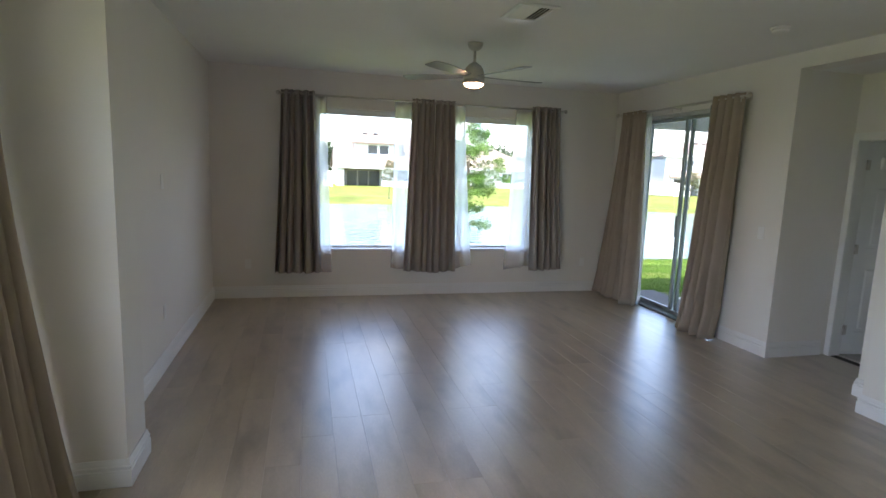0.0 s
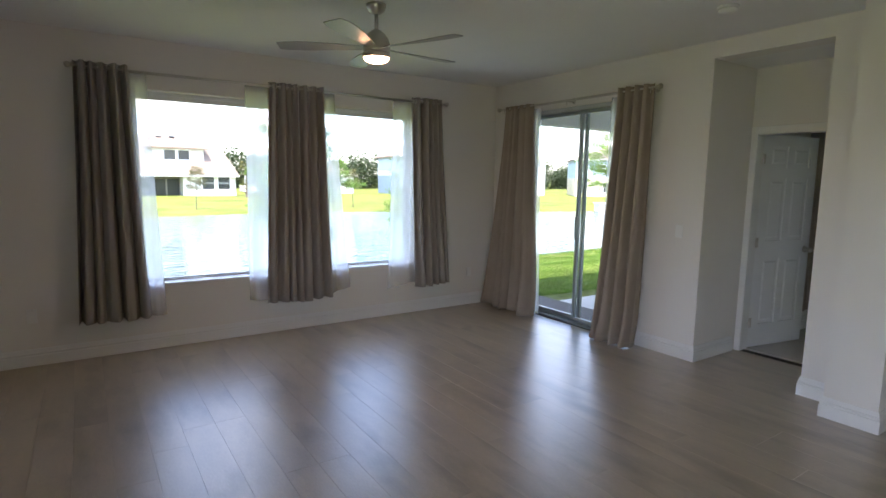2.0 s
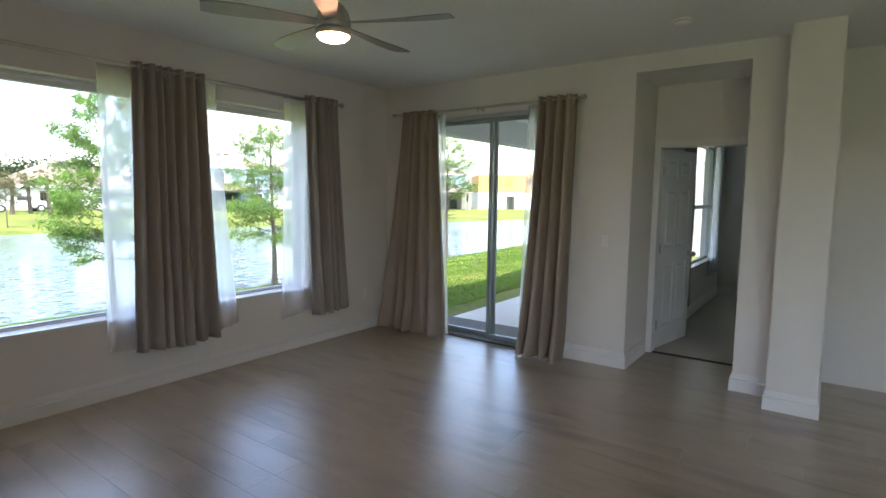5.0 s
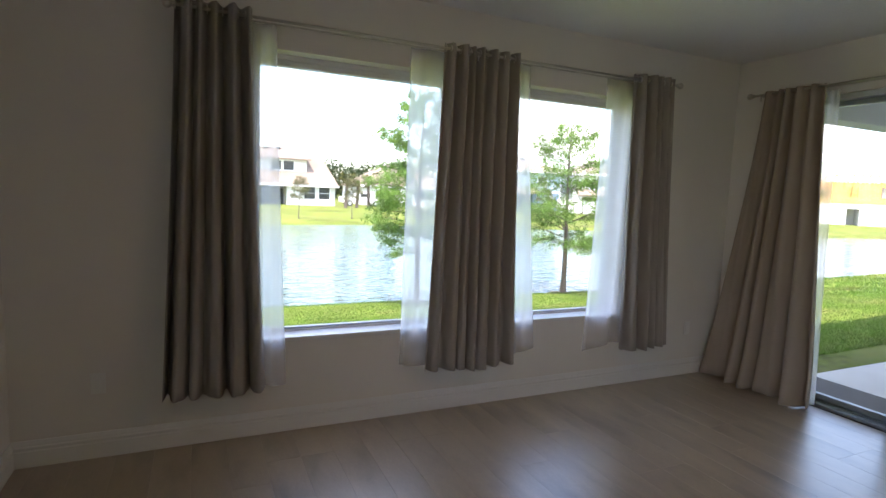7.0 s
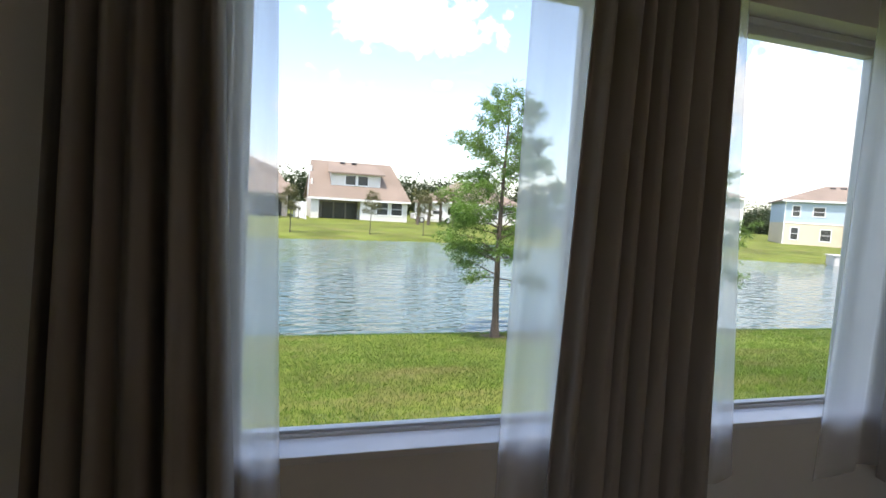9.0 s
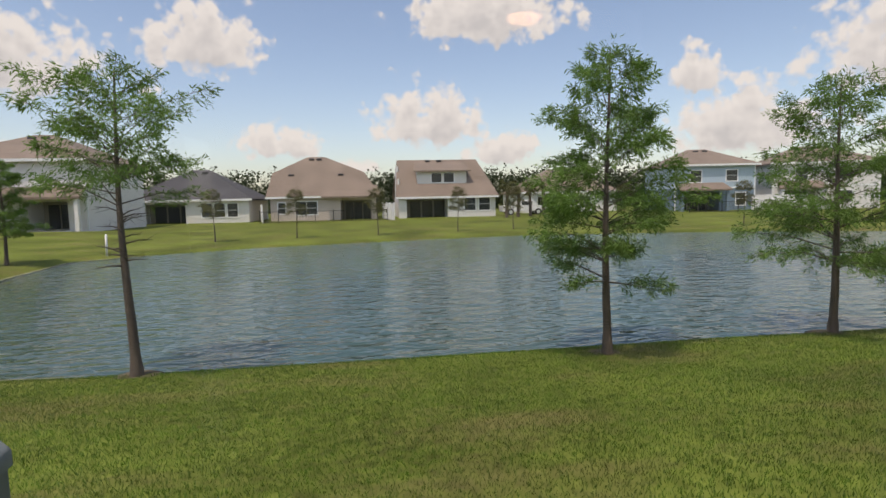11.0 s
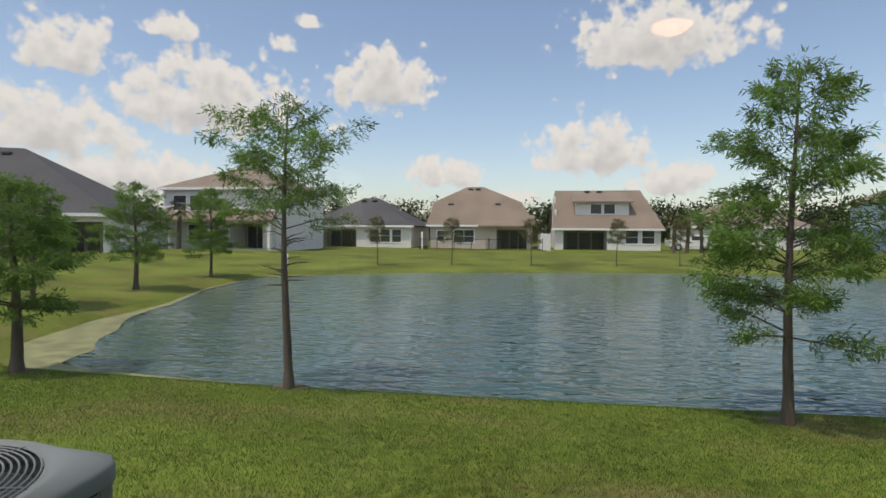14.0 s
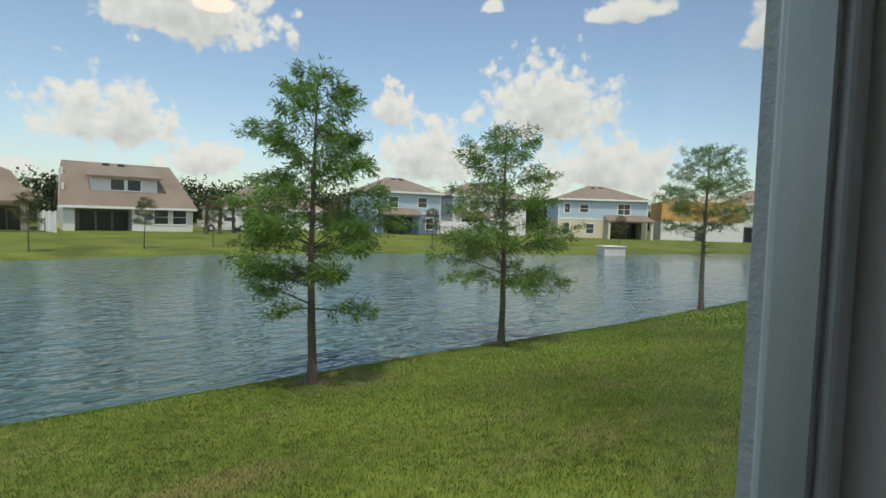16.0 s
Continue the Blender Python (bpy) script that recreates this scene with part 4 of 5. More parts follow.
def sheet(name, xs, ys, zf, material, label, category, kind="structure"):
    X, Y = np.meshgrid(xs, ys)
    Z = zf(X, Y)
    nx, ny = len(xs), len(ys)
    co = np.stack([X, Y, Z], -1).reshape(-1, 3)
    i = (np.arange(ny - 1)[:, None] * nx + np.arange(nx - 1)[None]).ravel()
    quads = np.stack([i, i + 1, i + 1 + nx, i + nx], -1)
    me = bpy.data.meshes.new(name)
    me.from_pydata(co.tolist(), [], quads.tolist())
    me.polygons.foreach_set("use_smooth", [True] * len(quads))
    me.materials.append(material)
    return tagged(new(name, me), label, category, kind=kind)


gx = np.unique(np.concatenate([np.linspace(-900, -60, 16), np.linspace(-60, -14, 30), np.arange(-14, 26, 0.4), np.linspace(26, 110, 60), np.linspace(110, 900, 14)]))
gy = np.unique(np.concatenate([np.linspace(-900, -6, 14), np.arange(-6, 7.0, 1.0), np.arange(7.0, 24, 0.35), np.arange(24, 46, 0.6), np.linspace(46, 90, 30), np.linspace(90, 1200, 14)]))
sheet("ground", gx, gy, ground_z, M_LAWN, "mown green lawn sloping down to the pond", "lawn")

bm = bmesh.new()
f = bm.faces.new([bm.verts.new((x + (x - 10) * 0.01, y + (y - 25) * 0.02, WATER)) for x, y in POND])
structure("water", bm, M_WATER, "rippled grey-green pond water", "pond")
# pale algae along the left shallows
bm = bmesh.new()
rnd = random.Random(5)
inner, outer = [], []
for k in range(160):
    t = k / 159
    seg = t * 7.0
    i0 = int(seg)
    order = [1, 0, 21, 20, 19, 18, 17, 16, 15]
    a, b = Vector(POND[order[min(i0, 7)]]), Vector(POND[order[min(i0 + 1, 8)]])
    p = a.lerp(b, seg - i0)
    c = (Vector((4.0, 24.0)) - p).normalized()
    wdt = (0.16 + 1.15 * math.exp(-((t - 0.27) / 0.17) ** 2)) * (1 + 0.05 * math.sin(23 * t) + 0.02 * math.sin(91 * t + 1))
    fade = 0.03 + 0.97 * min(1.0, t / 0.2) ** 1.5
    outer.append(bm.verts.new((p.x - c.x * 0.35 * fade, p.y - c.y * 0.35 * fade, WATER + 0.006)))
    inner.append(bm.verts.new((p.x + c.x * wdt * fade, p.y + c.y * wdt * fade, WATER + 0.006)))
for k in range(159):
    bm.faces.new((outer[k], outer[k + 1], inner[k + 1], inner[k]))
structure("shore_algae", bm, M_ALGAE, "pale yellow-green algae along the shallow shore", "algae")


def blades(name, n, x0, x1, y0, y1, h, w, material, label, seed):
    """Many thin bent blades of grass over a stretch of the lawn, as one mesh."""
    g = np.random.default_rng(seed)
    x = g.uniform(x0, x1, n)
    y = y0 + (y1 - y0) * g.uniform(0, 1, n) ** 1.25
    keep = (pond_distance(x, y) > 0.1) & ~((x > 5.2) & (y < 6.9)) & ~((x > -0.5) & (x < 0.58) & (y > 7.2) & (y < 8.75))
    x, y = x[keep], y[keep]
    n = len(x)
    z = ground_z(x, y) - 0.005
    a, ln = g.uniform(0, 2 * np.pi, n), g.uniform(0, 2 * np.pi, n)
    hh = h * g.uniform(0.5, 1.3, n)
    bx, by = np.cos(a) * w, np.sin(a) * w
    lx, ly = np.cos(ln) * hh * 0.55, np.sin(ln) * hh * 0.55
    co = np.empty((n, 5, 3))
    co[:, 0] = np.stack([x - bx, y - by, z], -1)
    co[:, 1] = np.stack([x + bx, y + by, z], -1)
    co[:, 2] = np.stack([x + bx * 0.8 + lx * 0.35, y + by * 0.8 + ly * 0.35, z + hh * 0.6], -1)
    co[:, 3] = np.stack([x - bx * 0.8 + lx * 0.35, y - by * 0.8 + ly * 0.35, z + hh * 0.6], -1)
    co[:, 4] = np.stack([x + lx, y + ly, z + hh], -1)
    me = bpy.data.meshes.new(name)
    base = np.arange(n)[:, None] * 5
    loops = np.concatenate([base + np.array([[0, 1, 2, 3]]), base + np.array([[3, 2, 4]])], 1)
    me.vertices.add(n * 5)
    me.vertices.foreach_set("co", co.ravel())
    me.loops.add(n * 7)
    me.loops.foreach_set("vertex_index", loops.ravel().astype(np.int32))
    me.polygons.add(n * 2)
    starts = (np.arange(n)[:, None] * 7 + np.array([[0, 4]])).ravel().astype(np.int32)
    me.polygons.foreach_set("loop_start", starts)
    me.update(calc_edges=True)
    me.materials.append(material)
    return tagged(new(name, me), label, "grass", kind="stuff")


blades("lawn_grass", 420000, -9, 14, 7.25, 14.7, 0.034, 0.0026, M_GRASS_BLADE, "short dense green lawn grass near the house", 3)
blades("lawn_grass", 26000, 14, 26, 6.9, 14.6, 0.06, 0.010, M_GRASS_BLADE, "short green lawn grass beyond the patio", 4)


# ---- trees ----
def leaf_cloud(centres, radii, per, size, seed, flat=0.6, droop=0.0, long=2.6):
    """Many small leaf sprays scattered round branch points; returns vertex and face arrays."""
    g = np.random.default_rng(seed)
    c = np.repeat(np.asarray(centres), per, 0)
    r = np.repeat(np.asarray(radii), per)
    n = len(c)
    off = g.normal(0, 1, (n, 3)) * (r[:, None] * np.array([0.55, 0.55, 0.55 * flat]))
    p = c + off
    d = g.normal(0, 1, (n, 3))
    d[:, 2] = d[:, 2] * 0.5 - droop
    d /= np.linalg.norm(d, axis=1)[:, None]
    s = np.cross(d, g.normal(0, 1, (n, 3)))
    s /= np.linalg.norm(s, axis=1)[:, None] + 1e-9
    L = size * g.uniform(0.6, 1.4, n)[:, None]
    co = np.empty((n, 4, 3))
    co[:, 0] = p - d * L * 0.5
    co[:, 1] = p + s * L / long * 0.5
    co[:, 2] = p + d * L * 0.5
    co[:, 3] = p - s * L / long * 0.5
    return co.reshape(-1, 3), np.arange(n * 4).reshape(n, 4)


def mesh_from(name, co, faces, material):
    me = bpy.data.meshes.new(name)
    me.vertices.add(len(co))
    me.vertices.foreach_set("co", np.asarray(co).ravel())
    k = faces.shape[1]
    me.loops.add(len(faces) * k)
    me.loops.foreach_set("vertex_index", faces.ravel().astype(np.int32))
    me.polygons.add(len(faces))
    me.polygons.foreach_set("loop_start", (np.arange(len(faces)) * k).astype(np.int32))
    me.update(calc_edges=True)
    me.materials.append(material)
    return me


def spray_leaves(segs, per, size, seed, long=5.2):
    """Narrow leaflets set along twigs, pointing outward and hanging a little; returns vertex and face arrays."""
    g = np.random.default_rng(seed)
    a = np.repeat(np.array([tuple(p) for p, _ in segs]), per, 0)
    b = np.repeat(np.array([tuple(q) for _, q in segs]), per, 0)
    n = len(a)
    d0 = b - a
    ln = np.linalg.norm(d0, axis=1)[:, None] + 1e-6
    p = a + d0 * g.uniform(0.05, 1.08, (n, 1)) + g.normal(0, 1, (n, 3)) * np.array([0.034, 0.034, 0.034])
    d = d0 / ln * 0.75 + g.normal(0, 1, (n, 3)) * np.array([0.5, 0.5, 0.5]) + np.array([0, 0, -0.25])
    d /= np.linalg.norm(d, axis=1)[:, None]
    s = np.cross(d, g.normal(0, 1, (n, 3)) + np.array([0, 0, 0.3]))
    s /= np.linalg.norm(s, axis=1)[:, None] + 1e-9
    L = size * g.uniform(0.55, 1.5, n)[:, None]
    co = np.empty((n, 4, 3))
    co[:, 0] = p
    co[:, 1] = p + d * L * 0.5 + s * L / long * 0.5
    co[:, 2] = p + d * L
    co[:, 3] = p + d * L * 0.5 - s * L / long * 0.5
    return co.reshape(-1, 3), np.arange(n * 4).reshape(n, 4)


def cypress(m, height, width, clear, label, seed, density=1.0, material=None, trunk=0.085, leaf=0.075, bare=0.0, tiers=11, top=0.5):
    """A young bald cypress: straight tapered trunk, limbs in loose tiers with side twigs, feathery sprays with gaps."""
    rnd = random.Random(seed)
    t = empty("cypress_tree", m, label, "tree")
    bm = bmesh.new()
    pts, n = [], 14
    for i in range(n + 1):
        f = i / n
        flare = 1.5 if i == 0 else 1
        pts.append((Vector((0.03 * math.sin(f * 5 + seed), 0.03 * math.cos(f * 4 + seed), height * f - 0.1 * (i == 0))), trunk * flare * (1 - 0.93 * f) + 0.004))
    for (a, ra), (b, rb) in zip(pts, pts[1:]):
        tube(bm, a, b, ra, rb, n=9, caps=False)
    part("trunk", bm, M_BARK, t)
    bm = bmesh.new()
    segs = []
    for k in range(tiers):
        rel0 = (k + 0.5) / tiers
        turn, full = rnd.uniform(0, 6.28), rnd.uniform(0.80, 1.12)
        count = rnd.choice((5, 6, 7)) + (1 if density > 1 else 0)
        for c in range(count):
            rel = min(0.99, max(0.0, rel0 + rnd.gauss(0, 0.55) / tiers))
            f = clear + (0.975 - clear) * rel
            prof = (0.80 + 0.20 * math.sin(min(1.0, rel * 2.4 + 0.15) * math.pi / 2)) * (1 - rel ** 1.6) ** top + 0.05
            L = width * 0.5 * prof * full * rnd.uniform(0.70, 1.12)
            if rnd.random() < 0.1:
                L *= 1.18
            a = turn + 2 * math.pi * (c + rnd.uniform(-0.3, 0.3)) / count
            p = Vector((0.03 * math.sin(f * 5 + seed), 0.03 * math.cos(f * 4 + seed), height * f))
            dry = rel < bare
            if dry:
                L = width * 0.5 * rnd.uniform(0.2, 0.45)
            elif bare:
                q = (rel - bare) / (1 - bare)
                L = width * 0.5 * full * (0.35 + 0.75 * math.sin(min(1.0, 0.18 + q * 0.9) * math.pi) ** 0.8) * rnd.uniform(0.7, 1.08)
            rise = 0.08 + 0.85 * rel + rnd.uniform(-0.15, 0.35)
            out = Vector((math.cos(a), math.sin(a), rise))
            mid = p + out * L * 0.5
            a2 = a + rnd.uniform(-0.35, 0.35)
            end = mid + Vector((math.cos(a2), math.sin(a2), rise * 0.55 - 0.12)) * L * 0.55
            r0 = max(0.005, trunk * 0.24 * (1 - rel))
            tube(bm, p, mid, r0, r0 * 0.6, n=5, caps=False)
            tube(bm, mid, end, r0 * 0.6, 0.003, n=4, caps=False)
            steps = max(3, int(L / 0.075))
            for s in range(steps):
                u = 0.24 + 0.76 * (s + rnd.random()) / steps
                q = p.lerp(mid, u * 2) if u < 0.5 else mid.lerp(end, (u - 0.5) * 2)
                side = 1 if s % 2 else -1
                aa = a2 + side * rnd.uniform(0.5, 1.25)
                tl = (0.10 + 0.34 * L * (1.1 - u)) * rnd.uniform(0.6, 1.2)
                e = q + Vector((math.cos(aa), math.sin(aa), rnd.uniform(-0.55, 0.75))) * tl
                tube(bm, q, e, 0.0035, 0.0015, n=3, caps=False)
                if not dry:
                    segs.append((q, e))
                    if rnd.random() < 0.55:
                        h = q.lerp(e, rnd.uniform(0.4, 0.9))
                        ab = aa - side * rnd.uniform(0.4, 1.0)
                        segs.append((h, h + Vector((math.cos(ab), math.sin(ab), rnd.uniform(-0.45, 0.15))) * tl * 0.6))
            if not dry:
                segs.append((mid.lerp(end, 0.5), end))
    lead = height * 0.93
    for k in range(6):
        a = 1.1 * k
        segs.append((Vector((0, 0, lead + 0.01 * k)), Vector((0.12 * math.cos(a), 0.12 * math.sin(a), height + 0.02 * k))))
    part("limbs", bm, M_BARK, t)
    co, fa = spray_leaves(segs, max(5, int(30 * density)), leaf, seed)
    crown = new("crown", mesh_from("crown", co, fa, material or M_LEAF))
    crown.parent = t
    tagged(crown, "feathery green crown with gaps")
    return t


def gz(x, y):
    return float(ground_z(x, y))


for x, y, h, w, cl, dn, lab, sd, tk, bare in (
        (4.84, 13.55, 4.28, 2.12, 0.245, 1.0, "tall young cypress with a full feathery crown on the bank", 3, 0.062, 0.0),
        (-1.70, 13.88, 4.04, 1.9, 0.37, 0.6, "slender young cypress with a sparse crown and bare lower limbs", 8, 0.066, 0.30),
        (8.85, 13.98, 4.04, 2.45, 0.25, 0.75, "young cypress with an open feathery crown on the bank", 14, 0.064, 0.0),
        (16.5, 13.95, 4.5, 2.2, 0.30, 0.6, "young cypress with an open crown further along the bank", 23, 0.07, 0.2),
        (-6.2, 13.8, 3.0, 1.7, 0.30, 0.8, "young cypress with a dense crown beside the algae", 31, 0.09, 0.0),
        (-12.3, 24.0, 3.7, 2.6, 0.30, 0.8, "leafy young tree on the far-side lawn", 37, 0.09, 0.0),
        (-11.6, 19.3, 3.2, 2.2, 0.30, 0.9, "small leafy tree on the side lawn", 41, 0.07, 0.0),
        (-12.7, 29.3, 4.0, 2.2, 0.25, 1.2, "small dense green tree near the pond's head", 43, 0.07, 0.0)):
    x, y = x + 0.15, y + 0.3
    cypress(pose(x, y, gz(x, y)), h, w, cl, lab, sd, dn, trunk=tk, bare=bare)
    if y < 15:
        bm = bmesh.new()
        lathe(bm, [(0.36, -0.04), (0.27, -0.006), (0.15, 0.006), (0.05, 0.012)], n=18)
        tagged(finish("soil_ring", bm, M_MULCH, pose(x, y, gz(x, y))), "bare soil ring round the foot of a tree", "soil", kind="stuff")

# thin staked saplings along the far bank, built once and copied
sap = cypress(pose(2.0, 41.5, gz(2.0, 41.5)), 3.0, 1.3, 0.45, "thin sparse sapling on the far bank", 51, 0.30, M_LEAF_Y, 0.035, 0.11, tiers=6)
tagged(sap, group="saplings on the far bank")
for k, x in enumerate((-7.5, -3.0, 7.5, 11.5, 19.0, 26.5, 31.0, 45.0)):
    yy = {-7.5: 39.5, -3.0: 41.0, 7.5: 43.0, 11.5: 43.5, 19.0: 42.0, 26.5: 40.0, 31.0: 37.5, 45.0: 36.0}[x]
    copy_thing(sap, pose(x, yy, gz(x, yy), 0, 0, 70 * k))


def palm(m, h, seed):
    rnd = random.Random(seed)
    t = empty("palm_tree", m, "sabal palm with a shaggy trunk and drooping fan fronds", "palm", "palms on the far bank")
    bm = bmesh.new()
    for i in range(6):
        tube(bm, (0.03 * i, 0, h * i / 6 - 0.05), (0.03 * (i + 1), 0, h * (i + 1) / 6), 0.2 - 0.008 * i, 0.17 - 0.006 * i, n=9, caps=False)
    part("trunk", bm, M_BARK, t)
    centres, radii = [], []
    co, fa = [], []
    for k in range(26):
        a, e = rnd.uniform(0, 6.28), rnd.uniform(-0.8, 1.1)
        L = rnd.uniform(0.9, 1.35)
        d = Vector((math.cos(a) * math.cos(e), math.sin(a) * math.cos(e), math.sin(e)))
        s = Vector((-math.sin(a), math.cos(a), 0))
        o = Vector((0.18, 0, h))
        tip = o + d * L + Vector((0, 0, -0.3))
        for j in range(7):
            u = (j - 3) / 3
            q = o + d * L * 0.55
            e2 = tip + s * u * 0.55 + Vector((0, 0, -0.28 * abs(u)))
            b = len(co)
            co += [q, (q + e2) / 2 + s * 0.05 + Vector((0, 0, 0.04)), e2, (q + e2) / 2 - s * 0.05]
            fa.append((b, b + 1, b + 2, b + 3))
        b = len(co)
        co += [o + s * 0.02, o + d * L * 0.6 + s * 0.015, o + d * L * 0.6 - s * 0.015, o - s * 0.02]
        fa.append((b, b + 1, b + 2, b + 3))
    c = new("fronds", mesh_from("fronds", np.array([tuple(v) for v in co]), np.array(fa), M_LEAF_P))
    c.parent = t
    return t


p0 = palm(pose(17.2, 63.0, gz(17.2, 63.0)), 3.2, 2)
for x, y, r, s in ((15.7, 62.0, 40, 1.0), (18.9, 64.0, 110, 0.95), (20.3, 63.5, 200, 1.08), (-30.5, 47.5, 20, 1.1), (-26.5, 47.0, 75, 1.0)):
    q = copy_thing(p0, pose(x, y, gz(x, y), 0, 0, r))
    q.scale = (s, s, s)


def far_wood(name, x0, x1, y, h, n, seed):
    """The belt of dark trees behind the houses: thousands of leaves over many crowns, one mesh."""
    g = random.Random(seed)
    cs, rs = [], []
    for k in range(n):
        x = x0 + (x1 - x0) * (k + g.random()) / n
        hh = h * g.uniform(0.65, 1.1)
        yy = y + g.uniform(-5, 5)
        for j in range(10):
            cs.append((x + g.gauss(0, 2.0), yy + g.gauss(0, 1.5), -0.8 + hh * g.uniform(0.05, 0.95)))
            rs.append(g.uniform(1.4, 2.6))
    co, fa = leaf_cloud(cs, rs, 90, 0.5, seed, flat=0.8, long=1.5)
    return tagged(new(name, mesh_from(name, co, fa, M_LEAF_D)), "dark belt of oak and pine woods behind the houses", "woods", kind="stuff")


far_wood("woods", -95, 190, 112, 7.6, 170, 9)


# ---- houses round the pond ----
def quad_roof(bm, pts, faces, thick=0.18):
    vs = [bm.verts.new(p) for p in pts]
    lo = [bm.verts.new((p[0], p[1], p[2] - thick)) for p in pts]
    edges = {}
    for f in faces:
        bm.faces.new([vs[i] for i in f])
        bm.faces.new([lo[i] for i in f][::-1])
        for a, b in zip(f, f[1:] + f[:1]):
            edges[(a, b)] = 1
    for a, b in list(edges):
        if (b, a) not in edges:
            bm.faces.new((vs[a], vs[b], lo[b], lo[a]))


def hip(bm, x0, x1, y0, y1, z, rise, run=None, over=0.45, ridge=None):
    """A hipped roof over a rectangle; run is how far the hips go in along x."""
    x0, x1, y0, y1 = x0 - over, x1 + over, y0 - over, y1 + over
    ym = (y0 + y1) / 2
    run = run if run is not None else min((y1 - y0) / 2, (x1 - x0) / 2 - 0.1)
    quad_roof(bm, [(x0, y0, z), (x1, y0, z), (x1, y1, z), (x0, y1, z), (x0 + run, ym, z + rise), (x1 - run, ym, z + rise)],
              [(0, 1, 5, 4), (1, 2, 5), (2, 3, 4, 5), (3, 0, 4)])


def house_window(h, u, z, w, hh, front=0.0, panes=1, rail=True):
    """A window on the pond-facing wall: white frame, dark panes."""
    win = part("window", boxes((u - w / 2 - 0.09, u + w / 2 + 0.09, front - 0.05, front + 0.02, z - 0.09, z), (u - w / 2 - 0.09, u + w / 2 + 0.09, front - 0.05, front + 0.02, z + hh, z + hh + 0.09),
                               (u - w / 2 - 0.09, u - w / 2, front - 0.05, front + 0.02, z, z + hh), (u + w / 2, u + w / 2 + 0.09, front - 0.05, front + 0.02, z, z + hh)), M_VINYL, h)
    pw = w / panes
    for k in range(panes):
        a = u - w / 2 + k * pw
        for z0, z1 in (((z + 0.03, z + hh / 2 - 0.025), (z + hh / 2 + 0.025, z + hh - 0.03)) if rail else ((z + 0.03, z + hh - 0.03),)):
            part("pane", boxes((a + 0.03, a + pw - 0.03, front - 0.03, front - 0.01, z0, z1)), M_DARK, win)
        bars = [(a, a + 0.03, front - 0.035, front + 0.01, z, z + hh), (a + pw - 0.03, a + pw, front - 0.035, front + 0.01, z, z + hh),
                (a + 0.03, a + pw - 0.03, front - 0.035, front + 0.01, z, z + 0.03), (a + 0.03, a + pw - 0.03, front - 0.035, front + 0.01, z + hh - 0.03, z + hh)]
        if rail:
            bars.append((a, a + pw, front - 0.035, front + 0.01, z + hh / 2 - 0.025, z + hh / 2 + 0.025))
        part("window_frame", boxes(*bars), M_VINYL, win)


def porch(h, u0, u1, top, front=0.0, deep=2.6, material=None):
    """A porch cut back under the roof: a mid-tan wall with dark panes behind, in an open recess of real depth."""
    part("porch_back", boxes((u0, u1, front + deep, front + deep + 0.1, 0, top)), material or M_PORCH_WALL, h)
    for k in range(3):
        a = u0 + (u1 - u0) * (0.12 + 0.3 * k)
        part("door_pane", boxes((a, a + (u1 - u0) * 0.26, front + deep - 0.05, front + deep - 0.01, 0.05, min(top - 0.25, 2.15))), M_DARK, h)


def wall_with_gaps(x0, x1, y0, y1, h, gaps, deep=2.7):
    """The body of a house, its pond side at y0, with porch recesses (u0, u1, top) cut into it; the rest is solid."""
    rows, x = [], x0
    for a, b, top in sorted(gaps):
        rows += [(x, a, y0, y0 + 0.25, -0.4, h), (a, b, y0, y0 + 0.25, top, h), (a, b, y0 + deep + 0.1, y0 + deep + 0.2, -0.4, h)]
        rows += [(a - 0.12, a, y0 + 0.25, y0 + deep + 0.1, -0.4, h), (b, b + 0.12, y0 + 0.25, y0 + deep + 0.1, -0.4, h), (a, b, y0 + 0.25, y0 + deep, h - 0.12, h)]
        rows += [(a, b, y0, y0 + deep, -0.4, 0.02)]
        x = b
    rows += [(x, x1, y0, y0 + 0.25, -0.4, h), (x0, x0 + 0.25, y0 + 0.25, y1, -0.4, h), (x1 - 0.25, x1, y0 + 0.25, y1, -0.4, h), (x0 + 0.25, x1 - 0.25, y1 - 0.25, y1, -0.4, h)]
    return boxes(*rows)


def roof_vents(h, rows):
    for x, y, z in rows:
        part("roof_vent", bevelled(boxes((x - 0.3, x + 0.3, y - 0.15, y + 0.25, z - 0.1, z + 0.10)), 0.03, 1), M_ROOF_D, h, "dark roof vent")


